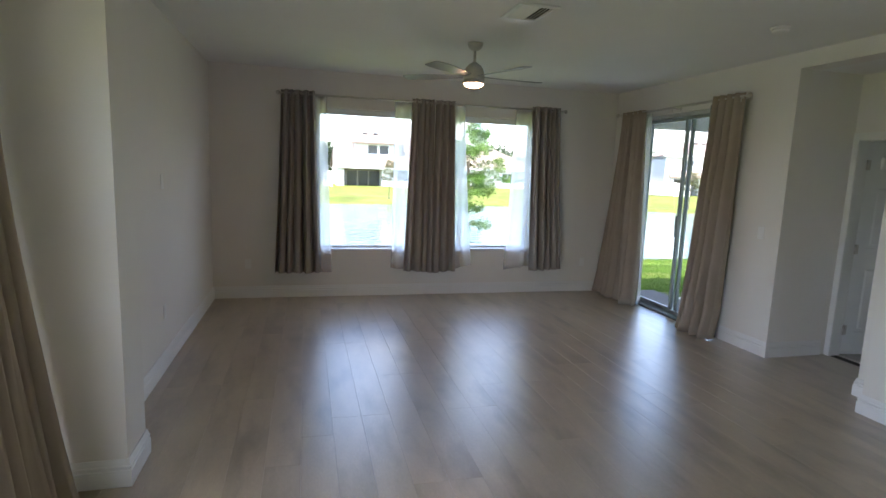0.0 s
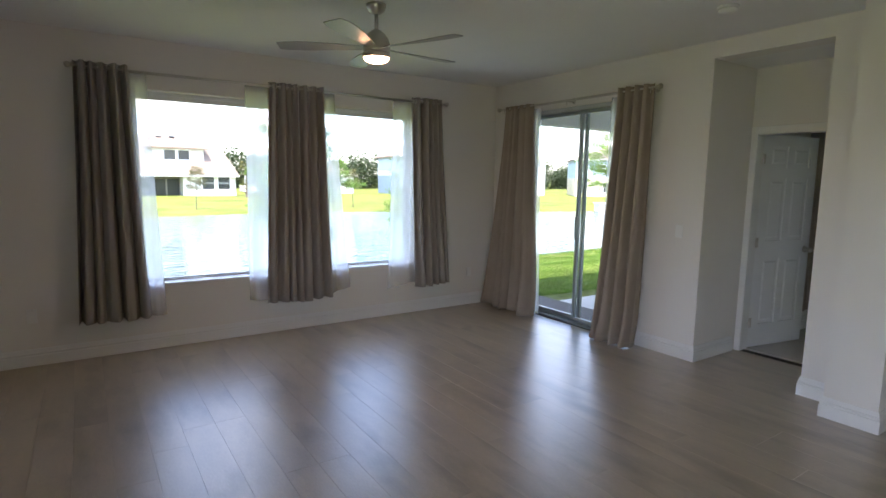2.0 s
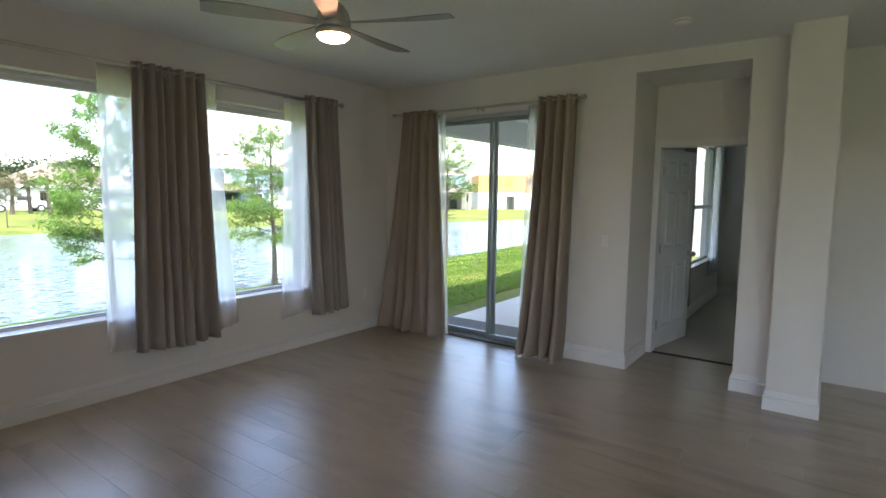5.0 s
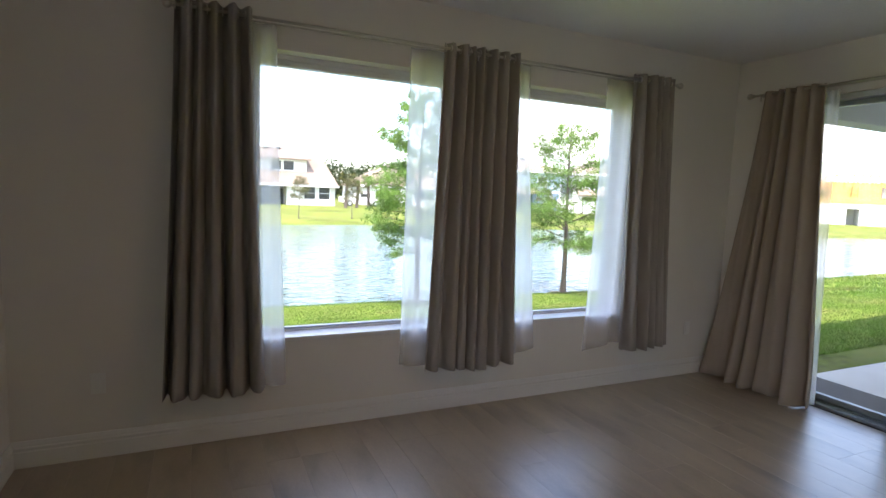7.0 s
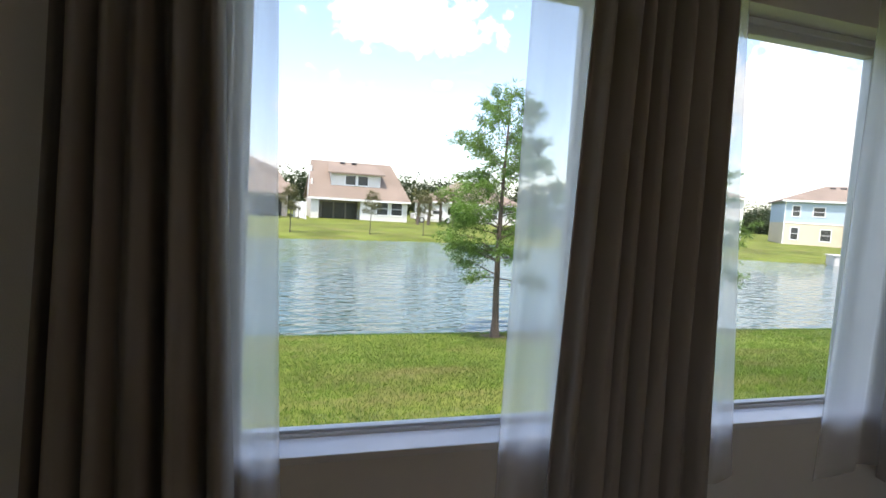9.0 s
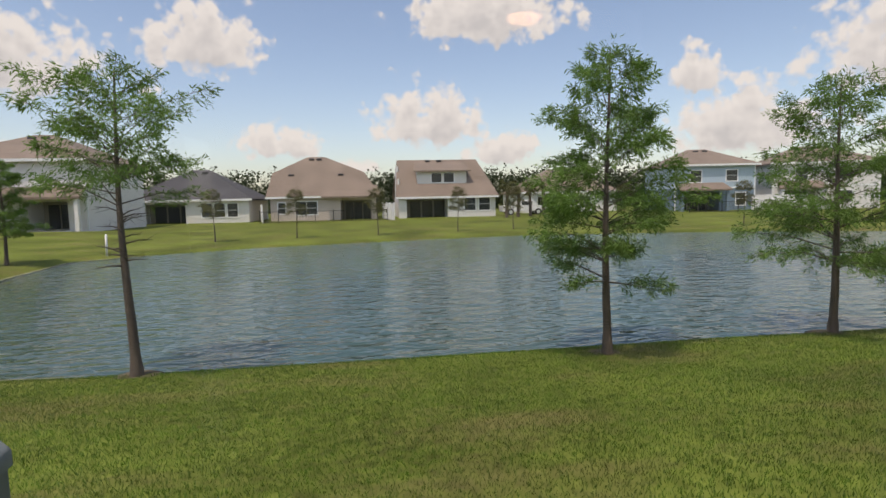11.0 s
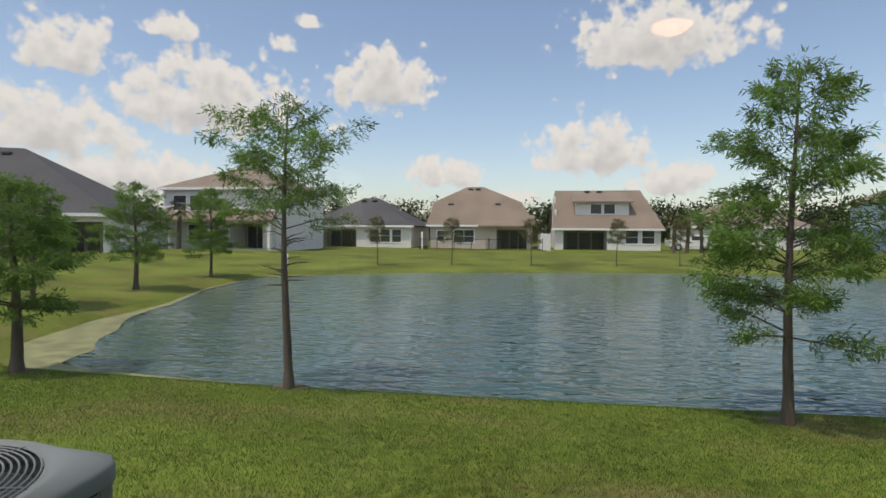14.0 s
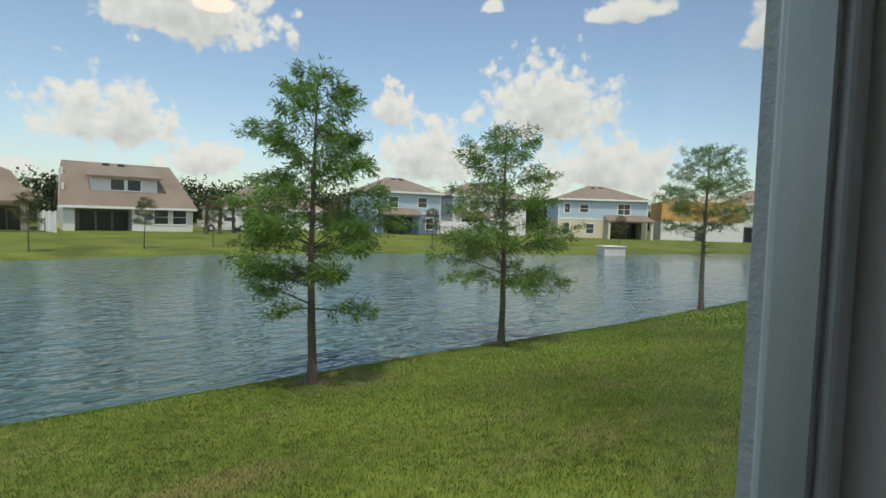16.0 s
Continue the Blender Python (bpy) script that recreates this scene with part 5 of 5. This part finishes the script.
def house_dormer(m):
    """White house: steep front slope under a level ridge, wide dormer, porch at one end."""
    h = empty("house", m, "white stucco house with a brown shingle roof and a wide dormer", "house")
    W, E = 11.2, 2.45
    part("wall", wall_with_gaps(0, W, 0, 11, E, [(0.9, 5.6, 2.2)]), M_STUCCO_W, h)
    porch(h, 0.9, 5.6, 2.2)
    bm = bmesh.new()
    quad_roof(bm, [(-0.35, -0.45, E), (W + 0.35, -0.45, E), (W - 1.2, 5.5, 7.0), (0.15, 5.5, 7.0), (W + 0.35, 11.45, E), (-0.35, 11.45, E)], [(0, 1, 2, 3), (3, 2, 4, 5), (1, 4, 2)])
    roof = part("roof", bm, M_ROOF, h)
    part("gable_end", boxes((0.0, 0.2, 1.5, 9.5, E, 4.6), (0.0, 0.2, 3.5, 7.5, 4.6, 6.2)), M_STUCCO_W, h)
    part("fascia", boxes((-0.36, W + 0.36, -0.5, -0.44, E - 0.2, E + 0.02)), M_VINYL, h)
    part("dormer", boxes((2.3, 8.1, 1.55, 4.6, 3.7, 5.55)), M_STUCCO_W, h)
    bm = bmesh.new()
    quad_roof(bm, [(1.85, 1.05, 5.5), (8.55, 1.05, 5.5), (8.2, 5.2, 6.75), (2.2, 5.2, 6.75)], [(0, 1, 2, 3)])
    part("dormer_roof", bm, M_ROOF, h)
    house_window(h, 4.55, 4.1, 1.2, 1.1, front=1.55, panes=1, rail=False)
    house_window(h, 6.0, 4.1, 1.2, 1.1, front=1.55, panes=1, rail=False)
    house_window(h, 8.2, 0.8, 1.3, 1.45, panes=1)
    house_window(h, 9.9, 0.8, 1.3, 1.45, panes=1)
    roof_vents(h, ((3.9, 5.0, 6.85), (5.3, 5.0, 6.85)))
    return h


def house_low(m, W, E, rise, run, wall_m, roof_m, gaps, wins, label, depth=11.0):
    h = empty("house", m, label, "house")
    part("wall", wall_with_gaps(0, W, 0, depth, E, gaps), wall_m, h)
    for a, b, t in gaps:
        porch(h, a, b, t)
    bm = bmesh.new()
    hip(bm, 0, W, 0, depth, E, rise, run)
    part("roof", bm, roof_m, h)
    part("fascia", boxes((-0.46, W + 0.46, -0.5, -0.44, E - 0.2, E + 0.02)), M_VINYL, h, "white fascia board")
    for u, z, w, hh, n in wins:
        house_window(h, u, z, w, hh, panes=n)
    if run is None or run < W / 2:
        roof_vents(h, ((W / 2 - 0.7, depth / 2 - 0.9, E + rise * 0.9), (W / 2 + 0.7, depth / 2 - 0.9, E + rise * 0.9)))
    return h


def house_tall(m, W, lower_m, upper_m, roof_m, gaps, wins, label, E=5.6, rise=2.2, run=None, porch_roof=None, depth=11.0, skirt=True):
    """Two storeys: lower and upper walls each in a given material, a band of lower roof over the porch, hipped roof."""
    h = empty("house", m, label, "house")
    part("lower_wall", wall_with_gaps(0, W, 0, depth, 2.8, gaps), lower_m, h)
    for a, b, t in gaps:
        porch(h, a, b, t)
    part("upper_wall", boxes((0, W, 0.0, 0.25, 2.8, E), (0, 0.25, 0.25, depth, 2.8, E), (W - 0.25, W, 0.25, depth, 2.8, E), (0.25, W - 0.25, depth - 0.25, depth, 2.8, E)), upper_m, h)
    part("belt_trim", boxes((-0.03, W + 0.03, -0.04, 0.0, 2.72, 2.88)), M_VINYL, h)
    for u in (0.0, W):
        part("corner_trim", boxes((u - 0.06, u + 0.06, -0.03, 0.03, 0, E)), M_VINYL, h)
    bm = bmesh.new()
    hip(bm, 0, W, 0, depth, E, rise, run)
    part("roof", bm, roof_m, h)
    part("fascia", boxes((-0.46, W + 0.46, -0.5, -0.44, E - 0.2, E + 0.02)), M_VINYL, h, "white fascia board")
    if porch_roof:
        a, b, d = porch_roof
        bm = bmesh.new()
        quad_roof(bm, [(a - 0.3, -d, 2.65), (b + 0.3, -d, 2.65), (b, 0.0, 3.45), (a, 0.0, 3.45)], [(0, 1, 2, 3)])
        part("porch_roof", bm, roof_m, h)
        for u in (a + 0.1, b - 0.1):
            part("post", bevelled(boxes((u - 0.16, u + 0.16, -d + 0.15, -d + 0.47, -0.3, 2.5)), 0.02, 1), lower_m, h)
    for u, z, w, hh, n in wins:
        house_window(h, u, z, w, hh, panes=n)
    roof_vents(h, ((W / 2 - 0.5, depth / 2 - 1.0, E + rise * 0.86), (W / 2 + 0.6, depth / 2 - 1.0, E + rise * 0.86)))
    return h


def house_clipped(m):
    """Tan house: a steep front slope, gables clipped by half hips, screened porch at one end."""
    W, E, D = 11.6, 2.75, 11.0
    h = empty("house", m, "tan stucco house with a tall brown roof and screened porch", "house")
    gaps = [(7.6, 11.0, 2.25)]
    part("wall", wall_with_gaps(0, W, 0, D, E, gaps), M_STUCCO_T, h)
    porch(h, *gaps[0])
    k = 4.75 / 5.95
    top = [(-0.4, -0.45, E), (W + 0.45, -0.45, E), (-0.15, 3.0, E + 3.45 * k), (W - 1.3, 3.0, E + 3.45 * k), (3.6, 5.5, E + 4.75), (5.6, 5.5, E + 4.75)]
    back = [(x, D - y, z) for x, y, z in top[:4]]
    bm = bmesh.new()
    quad_roof(bm, top + back, [(0, 1, 3, 5, 4, 2), (7, 6, 8, 4, 5, 9), (2, 4, 8), (3, 9, 5), (1, 7, 9, 3), (0, 2, 8, 6)])
    part("roof", bm, M_ROOF, h)
    part("fascia", boxes((-0.46, W + 0.46, -0.5, -0.44, E - 0.2, E + 0.02)), M_VINYL, h, "white fascia board")
    bm = bmesh.new()
    quad_roof(bm, [(5.6, -0.9, E - 0.05), (W + 0.5, -0.9, E - 0.05), (W + 0.1, 1.4, E + 1.2), (6.6, 1.4, E + 1.2)], [(0, 1, 2, 3)])
    part("porch_roof", bm, M_ROOF, h)
    house_window(h, 3.9, 0.75, 2.3, 1.45, panes=2)
    house_window(h, 1.2, 0.9, 0.8, 1.2)
    roof_vents(h, ((4.1, 5.0, E + 4.45), (5.0, 5.0, E + 4.45), (2.0, 2.6, E + 2.5), (7.6, 2.6, E + 2.5)))
    return h


HZ = -0.72
house_dormer(pose(4.7, 68, HZ, 0, 0, 0))
house_clipped(pose(-9.4, 68, HZ))
house_low(pose(-24.5, 68, HZ), 12.8, 2.65, 3.5, 5.9, M_STUCCO_W, M_ROOF_D, [(1.6, 6.2, 2.2)], [(8.4, 0.7, 1.1, 1.5, 1), (9.75, 0.7, 1.1, 1.5, 1), (11.1, 0.7, 1.1, 1.5, 1)], "white stucco house with a charcoal hipped roof")
house_tall(pose(-31.8, 52.5, -0.4), 11.2, M_STUCCO_W, M_STUCCO_W, M_ROOF, [(6.6, 9.8, 2.3)], [(1.6, 3.5, 1.3, 1.4, 1), (3.3, 3.5, 1.3, 1.4, 1), (3.2, 0.8, 1.5, 1.4, 1)], "white two-storey stucco house with a brown hipped roof", rise=2.5, run=5.2, porch_roof=(0.0, 11.2, 1.6))
house_low(pose(-43.2, 31.5, -0.35, 0, 0, 22), 19.0, 2.75, 5.0, 8.5, M_STUCCO_W, M_ROOF_D, [(15.2, 18.6, 2.2)], [(9.5, 0.8, 1.5, 1.4, 1), (13.0, 0.8, 1.5, 1.4, 1)], "white house with a wide charcoal roof and dark porch", depth=14.0)
house_tall(pose(37.8, 67.4, HZ, 0, 0, -10), 9.3, M_SIDING_SHADE, M_SIDING_B, M_ROOF, [(0.6, 5.2, 2.3)], [(2.4, 3.5, 1.3, 1.4, 1), (6.6, 3.6, 1.3, 1.3, 1), (7.7, 0.7, 1.1, 1.5, 1)], "two-storey pale blue house, lower storey darkened for shade, brown roof", porch_roof=(0.2, 5.6, 1.8), run=4.0)
house_low(pose(21.5, 76, HZ, 0, 0, 0), 13.0, 2.8, 3.2, 5.5, M_STUCCO_W, M_ROOF, [(2.0, 5.0, 2.2)], [(8.5, 0.8, 1.6, 1.4, 2)], "white house with a brown roof half hidden by trees")
house_tall(pose(49.5, 66, HZ, 0, 0, -22), 11.0, M_STUCCO_W, M_STUCCO_W, M_ROOF, [(1.0, 4.5, 2.3)], [(3.0, 3.5, 1.3, 1.4, 1), (7.5, 3.5, 1.3, 1.4, 1), (7.6, 0.8, 1.4, 1.4, 1)], "pale two-storey stucco house with a brown roof", porch_roof=(0.5, 5.0, 1.8), run=4.5)
house_tall(pose(62.2, 57.8, HZ, 0, 0, -40), 12.5, M_STUCCO_B, M_SIDING_B, M_ROOF, [(7.2, 11.8, 2.4)], [(1.2, 3.6, 0.8, 1.3, 1), (3.6, 3.7, 1.2, 1.1, 1), (9.2, 3.5, 1.7, 1.5, 2), (1.2, 0.7, 0.8, 1.5, 1), (4.5, 0.7, 1.1, 1.4, 1)], "two-storey house, blue siding over beige stucco, brown hipped roof", porch_roof=(6.4, 12.4, 3.0), run=5.6)
house_tall(pose(82.0, 44.0, HZ, 0, 0, -62), 10.0, M_STUCCO_W, M_STUCCO_W, M_ROOF, [(2.0, 5.0, 2.3)], [(2.5, 3.5, 1.4, 1.4, 1), (7.0, 3.5, 1.4, 1.4, 1)], "white two-storey house with a brown hipped roof", run=4.0)


def framed_house(m):
    """A house being built: raw wood sheathing above pale block, with open trusses."""
    h = empty("unfinished_house", m, "unfinished two-storey house, raw orange sheathing over pale block", "house")
    part("block_wall", wall_with_gaps(0, 11, 0, 10, 2.8, [(4.6, 6.0, 2.2)]), M_STUCCO_W, h)
    rows = []
    for a, b in ((0, 1.4), (2.6, 4.4), (5.6, 8.0), (9.2, 11)):
        rows.append((a, b, 0, 0.15, 2.8, 5.6))
    rows += [(1.4, 2.6, 0, 0.15, 2.8, 3.7), (1.4, 2.6, 0, 0.15, 5.0, 5.6), (4.4, 5.6, 0, 0.15, 2.8, 3.7), (4.4, 5.6, 0, 0.15, 5.0, 5.6), (8.0, 9.2, 0, 0.15, 2.8, 3.7), (8.0, 9.2, 0, 0.15, 5.0, 5.6),
             (0, 0.15, 0.15, 10, 2.8, 5.6), (10.85, 11, 0.15, 10, 2.8, 5.6), (0.15, 10.85, 9.85, 10, 2.8, 5.6)]
    part("sheathing", boxes(*rows), M_OSB, h)
    for k in range(12):
        bm = bmesh.new()
        x = 0.1 + k * 0.98
        for a, b in (((x, -0.4, 5.6), (x, 5.0, 6.9)), ((x, 10.4, 5.6), (x, 5.0, 6.9)), ((x, -0.4, 5.6), (x, 10.4, 5.6)), ((x, 2.5, 5.6), (x, 5, 6.9)), ((x, 7.5, 5.6), (x, 5, 6.9))):
            tube(bm, a, b, 0.06, n=4)
        part("truss", bm, M_OSB, h)


framed_house(pose(74.9, 49.4, HZ, 0, 0, -50))


# ---- fences, truck, vault by the pond ----
def vinyl_fence(m, n, label):
    f = empty("vinyl_fence", m, label, "fence", "white fences")
    for k in range(n + 1):
        part("post", bevelled(boxes((k * 2.0 - 0.07, k * 2.0 + 0.07, -0.07, 0.07, -0.3, 1.85)), 0.015, 1), M_FENCE_W, f)
    for k in range(n):
        part("panel", boxes((k * 2.0 + 0.07, k * 2.0 + 1.93, -0.025, 0.025, 0.0, 1.7), (k * 2.0 + 0.07, k * 2.0 + 1.93, -0.04, 0.04, 1.62, 1.75), (k * 2.0 + 0.07, k * 2.0 + 1.93, -0.04, 0.04, 0.05, 0.18)), M_FENCE_W, f)
    return f


for x, y, r, n in ((2.9, 68.5, -80, 3), (-10.6, 69.0, -78, 3), (46.6, 66.0, -60, 3), (46.0, 66.5, 0, 2)):
    vinyl_fence(pose(x, y, gz(x, y), 0, 0, r), n, "white vinyl privacy fence between gardens")


def metal_fence(m, n):
    f = empty("metal_fence", m, "low black metal picket fence behind a garden", "fence", "black fences")
    post = boxes((-0.03, 0.03, -0.03, 0.03, -0.2, 1.35))
    pb = part("post", post, M_FENCE_K, f)
    for k in range(1, n + 1):
        q = new("post", pb.data)
        q.parent, q.location = f, (k * 1.8, 0, 0)
    for z in (0.12, 1.15):
        part("rail", boxes((0, n * 1.8, -0.015, 0.015, z, z + 0.04)), M_FENCE_K, f)
    bm = bmesh.new()
    for k in range(n * 12):
        box(bm, 0.15 * k + 0.068, 0.15 * k + 0.082, -0.008, 0.008, 0.05, 1.2)
    tagged(part("pickets", bm, M_FENCE_K, f), kind="stuff")


for x, y, r, n in ((-9.4, 62.0, 0, 7), (36.0, 61.5, -6, 6), (-52, 60, 0, 4)):
    metal_fence(pose(x, y, gz(x, y), 0, 0, r), n)


def pickup(m):
    t = empty("pickup_truck", m, "white pickup truck parked behind the palms", "truck")
    bm = bmesh.new()
    prof = [(0, 0.45), (5.4, 0.45), (5.4, 1.05), (4.3, 1.12), (3.7, 1.75), (2.2, 1.78), (2.05, 1.15), (0, 1.15)]
    a = [bm.verts.new((x, -0.95, z)) for x, z in prof]
    b = [bm.verts.new((x, 0.95, z)) for x, z in prof]
    bm.faces.new(a)
    bm.faces.new(b[::-1])
    for i in range(len(prof)):
        j = (i + 1) % len(prof)
        bm.faces.new((a[i], b[i], b[j], a[j]))
    part("body", bevelled(bm, 0.06, 2), M_TRUCK, t)
    bm = bmesh.new()
    part("side_window", boxes((2.35, 3.6, -0.965, -0.94, 1.18, 1.62)), M_DARK, t)
    for x in (1.0, 4.35):
        for y in (-0.9, 0.9):
            bm = bmesh.new()
            tube(bm, (x, y - 0.12, 0.38), (x, y + 0.12, 0.38), 0.38, n=18)
            w = part("wheel", bm, M_TYRE, t)
            bm = bmesh.new()
            tube(bm, (x, y - 0.13, 0.38), (x, y + 0.13, 0.38), 0.22, n=14)
            part("rim", bm, M_ALU, w)


pickup(pose(17.0, 70.0, gz(17.0, 70.0)))

vault = empty("drain_box", pose(37.4, 31.6, WATER - 0.3, 0, 0, -30), "square concrete drain box at the water's edge", "drain box")
part("box", bevelled(boxes((-0.85, 0.85, -0.65, 0.65, 0, 0.92)), 0.04, 1), M_CONCRETE, vault)
part("rim", bevelled(boxes((-0.92, 0.92, -0.72, 0.72, 0.921, 1.02)), 0.03, 1), M_CONCRETE, vault)


# ---- the neighbour's wall seen through the bedroom window ----
nb = house_tall(pose(17.0, 9.5, -0.15, 0, 0, -90), 10.0, M_STUCCO_W, M_STUCCO_W, M_ROOF, [], [(3.2, 1.0, 0.9, 1.2, 1), (6.6, 3.6, 0.9, 1.2, 1)], "white two-storey house next door", run=4.0)


# ---- air conditioner outside ----
def air_conditioner(m):
    S, H = 0.42, 0.86
    ac = empty("air_conditioner", m, "grey outdoor air conditioner with a round top grille", "air conditioner")
    part("pad", bevelled(boxes((-0.5, 0.5, -0.5, 0.5, -0.1, 0.06)), 0.015, 1), M_CONCRETE, ac, "concrete pad")
    part("coil", boxes((-S + 0.03, S - 0.03, -S + 0.03, S - 0.03, 0.07, H - 0.1)), M_AC_D, ac)
    for sx in (-1, 1):
        for sy in (-1, 1):
            part("corner_post", bevelled(boxes((sx * (S - 0.025) - 0.04, sx * (S - 0.025) + 0.04, sy * (S - 0.025) - 0.04, sy * (S - 0.025) + 0.04, 0.06, H - 0.09)), 0.015, 2), M_AC, ac)
    for k in range(16):
        z = 0.11 + 0.04 * k
        part("louvre", boxes((-S, S, -S - 0.012, -S + 0.006, z, z + 0.014), (-S, S, S - 0.006, S + 0.012, z, z + 0.014), (-S - 0.012, -S + 0.006, -S, S, z, z + 0.014), (S - 0.006, S + 0.012, -S, S, z, z + 0.014)), M_AC, ac)
    # top: a rounded square pan with a round opening
    bm = bmesh.new()
    n = 48
    rings = [[] for _ in range(7)]
    for i in range(n):
        a = 2 * math.pi * (i + 0.5) / n
        c, s = math.cos(a), math.sin(a)
        q = 1 / max(abs(c), abs(s))
        ro = min((S + 0.055) * q, (S + 0.055) * 1.30)
        for ring, r, z in zip(rings, (ro, ro, ro - 0.012, 0.445 + 0.35 * (ro - 0.475), 0.432, 0.425, 0.405), (H - 0.10, H - 0.045, H - 0.028, H + 0.002, H + 0.006, H - 0.004, H - 0.006)):
            ring.append(bm.verts.new((r * c, r * s, z)))
    for a, b in zip(rings, rings[1:]):
        for i in range(n):
            f = bm.faces.new((a[i], a[(i + 1) % n], b[(i + 1) % n], b[i]))
            f.smooth = True
    part("top_pan", bm, M_AC, ac)
    # the well takes the dark coil colour, for the shade inside the unit
    bm = bmesh.new()
    tube(bm, (0, 0, H - 0.16), (0, 0, H - 0.14), 0.402, n=32)
    tube(bm, (0, 0, H - 0.14), (0, 0, H - 0.008), 0.403, n=32, caps=False)
    part("fan_well", bm, M_AC_D, ac)
    for k in range(15):
        R = 0.10 + 0.0214 * k
        bm = bmesh.new()
        n, n2, r = 40, 4, 0.0036
        zc = H - 0.002 + 0.02 * (1 - (R / 0.405) ** 2)
        ring = [[bm.verts.new(((R + r * math.cos(2 * math.pi * b / n2)) * math.cos(2 * math.pi * a / n), (R + r * math.cos(2 * math.pi * b / n2)) * math.sin(2 * math.pi * a / n), zc + r * math.sin(2 * math.pi * b / n2))) for b in range(n2)] for a in range(n)]
        for a in range(n):
            for b in range(n2):
                bm.faces.new((ring[a][b], ring[(a + 1) % n][b], ring[(a + 1) % n][(b + 1) % n2], ring[a][(b + 1) % n2]))
        part("guard_ring", bm, M_AC, ac, "grey wire ring")
    for k in range(6):
        a = math.pi * k / 3 + 0.3
        bm = bmesh.new()
        tube(bm, (0.05 * math.cos(a), 0.05 * math.sin(a), H + 0.02), (0.408 * math.cos(a), 0.408 * math.sin(a), H - 0.002), 0.0045, n=5)
        part("guard_spoke", bm, M_AC, ac, "grey wire spoke")
    bm = bmesh.new()
    lathe(bm, [(0.06, H - 0.02), (0.06, H + 0.018), (0.05, H + 0.026), (0.001, H + 0.028)], n=20)
    part("hub_cap", bm, M_AC, ac)


air_conditioner(pose(-0.06, 8.22, gz(-0.1, 8.20) - 0.01))


# ---- small things on the lawn ----
lx, ly = -3.65, 11.0
lid = empty("utility_box", pose(lx, ly, gz(lx, ly), 4, 3, 35), "flat grey-green utility box lid lying in the lawn", "utility box")
part("collar", bevelled(boxes((-0.27, 0.27, -0.16, 0.16, -0.06, 0.03)), 0.012, 1), M_AC, lid)
part("lid", bevelled(boxes((-0.26, 0.26, -0.15, 0.15, 0.031, 0.045)), 0.008, 1), mat("green_plastic", (0.2, 0.29, 0.22), rough=0.6), lid, "green plastic lid")
px, py = -10.4, 32.9
pipe = empty("marker_pipe", pose(px, py, gz(px, py), 8, 5, 0), "thin white marker pipe leaning at the shore", "pipe")
bm = bmesh.new()
tube(bm, (0, 0, -0.2), (0, 0, 1.0), 0.05, n=10)
part("shaft", bm, M_FENCE_W, pipe)


# ---- floor planks, each a piece of its own ----
PW, PL = 0.19, 1.52
lengths = (PL, PL * 0.62, PL * 0.38)
plank_meshes = {}


def plank_mesh(w, L):
    key = (round(w, 3), round(L, 3))
    if key not in plank_meshes:
        bm = bmesh.new()
        e, d = 0.0008, 0.0008
        lo = [bm.verts.new(p) for p in ((0, 0, -0.011), (w, 0, -0.011), (w, L, -0.011), (0, L, -0.011))]
        md = [bm.verts.new(p) for p in ((0.0003, 0.0003, -d), (w - 0.0003, 0.0003, -d), (w - 0.0003, L - 0.0003, -d), (0.0003, L - 0.0003, -d))]
        hi = [bm.verts.new(p) for p in ((e, e, 0), (w - e, e, 0), (w - e, L - e, 0), (e, L - e, 0))]
        for a, b in ((lo, md), (md, hi)):
            for k in range(4):
                bm.faces.new((a[k], a[(k + 1) % 4], b[(k + 1) % 4], b[k]))
        bm.faces.new(hi)
        me = bpy.data.meshes.new("plank")
        bm.to_mesh(me)
        bm.free()
        me.materials.append(M_PLANK)
        plank_meshes[key] = me
    return plank_meshes[key]


rnd = random.Random(77)
row, x = 0, -0.32
while x < 5.9 - 1e-6:
    w = min(PW, 5.9 - x)
    y_end = BACK if x < 5.2 - PW else 4.15
    y_beg = 3.32 if x < -PW else 0
    if x + w <= 0.0:
        y_beg, y_end = -2.5, 3.01
    else:
        y_beg = -2.5
    y = y_beg
    first = rnd.choice((0.25, 0.45, 0.65, 0.85, 1.0)) * PL
    L = first
    while y < y_end - 0.02:
        L = min(L, y_end - y)
        shared("plank", plank_mesh(w, L), subfloor, pose(x, y, 0))
        y += L
        L = PL
    x += PW
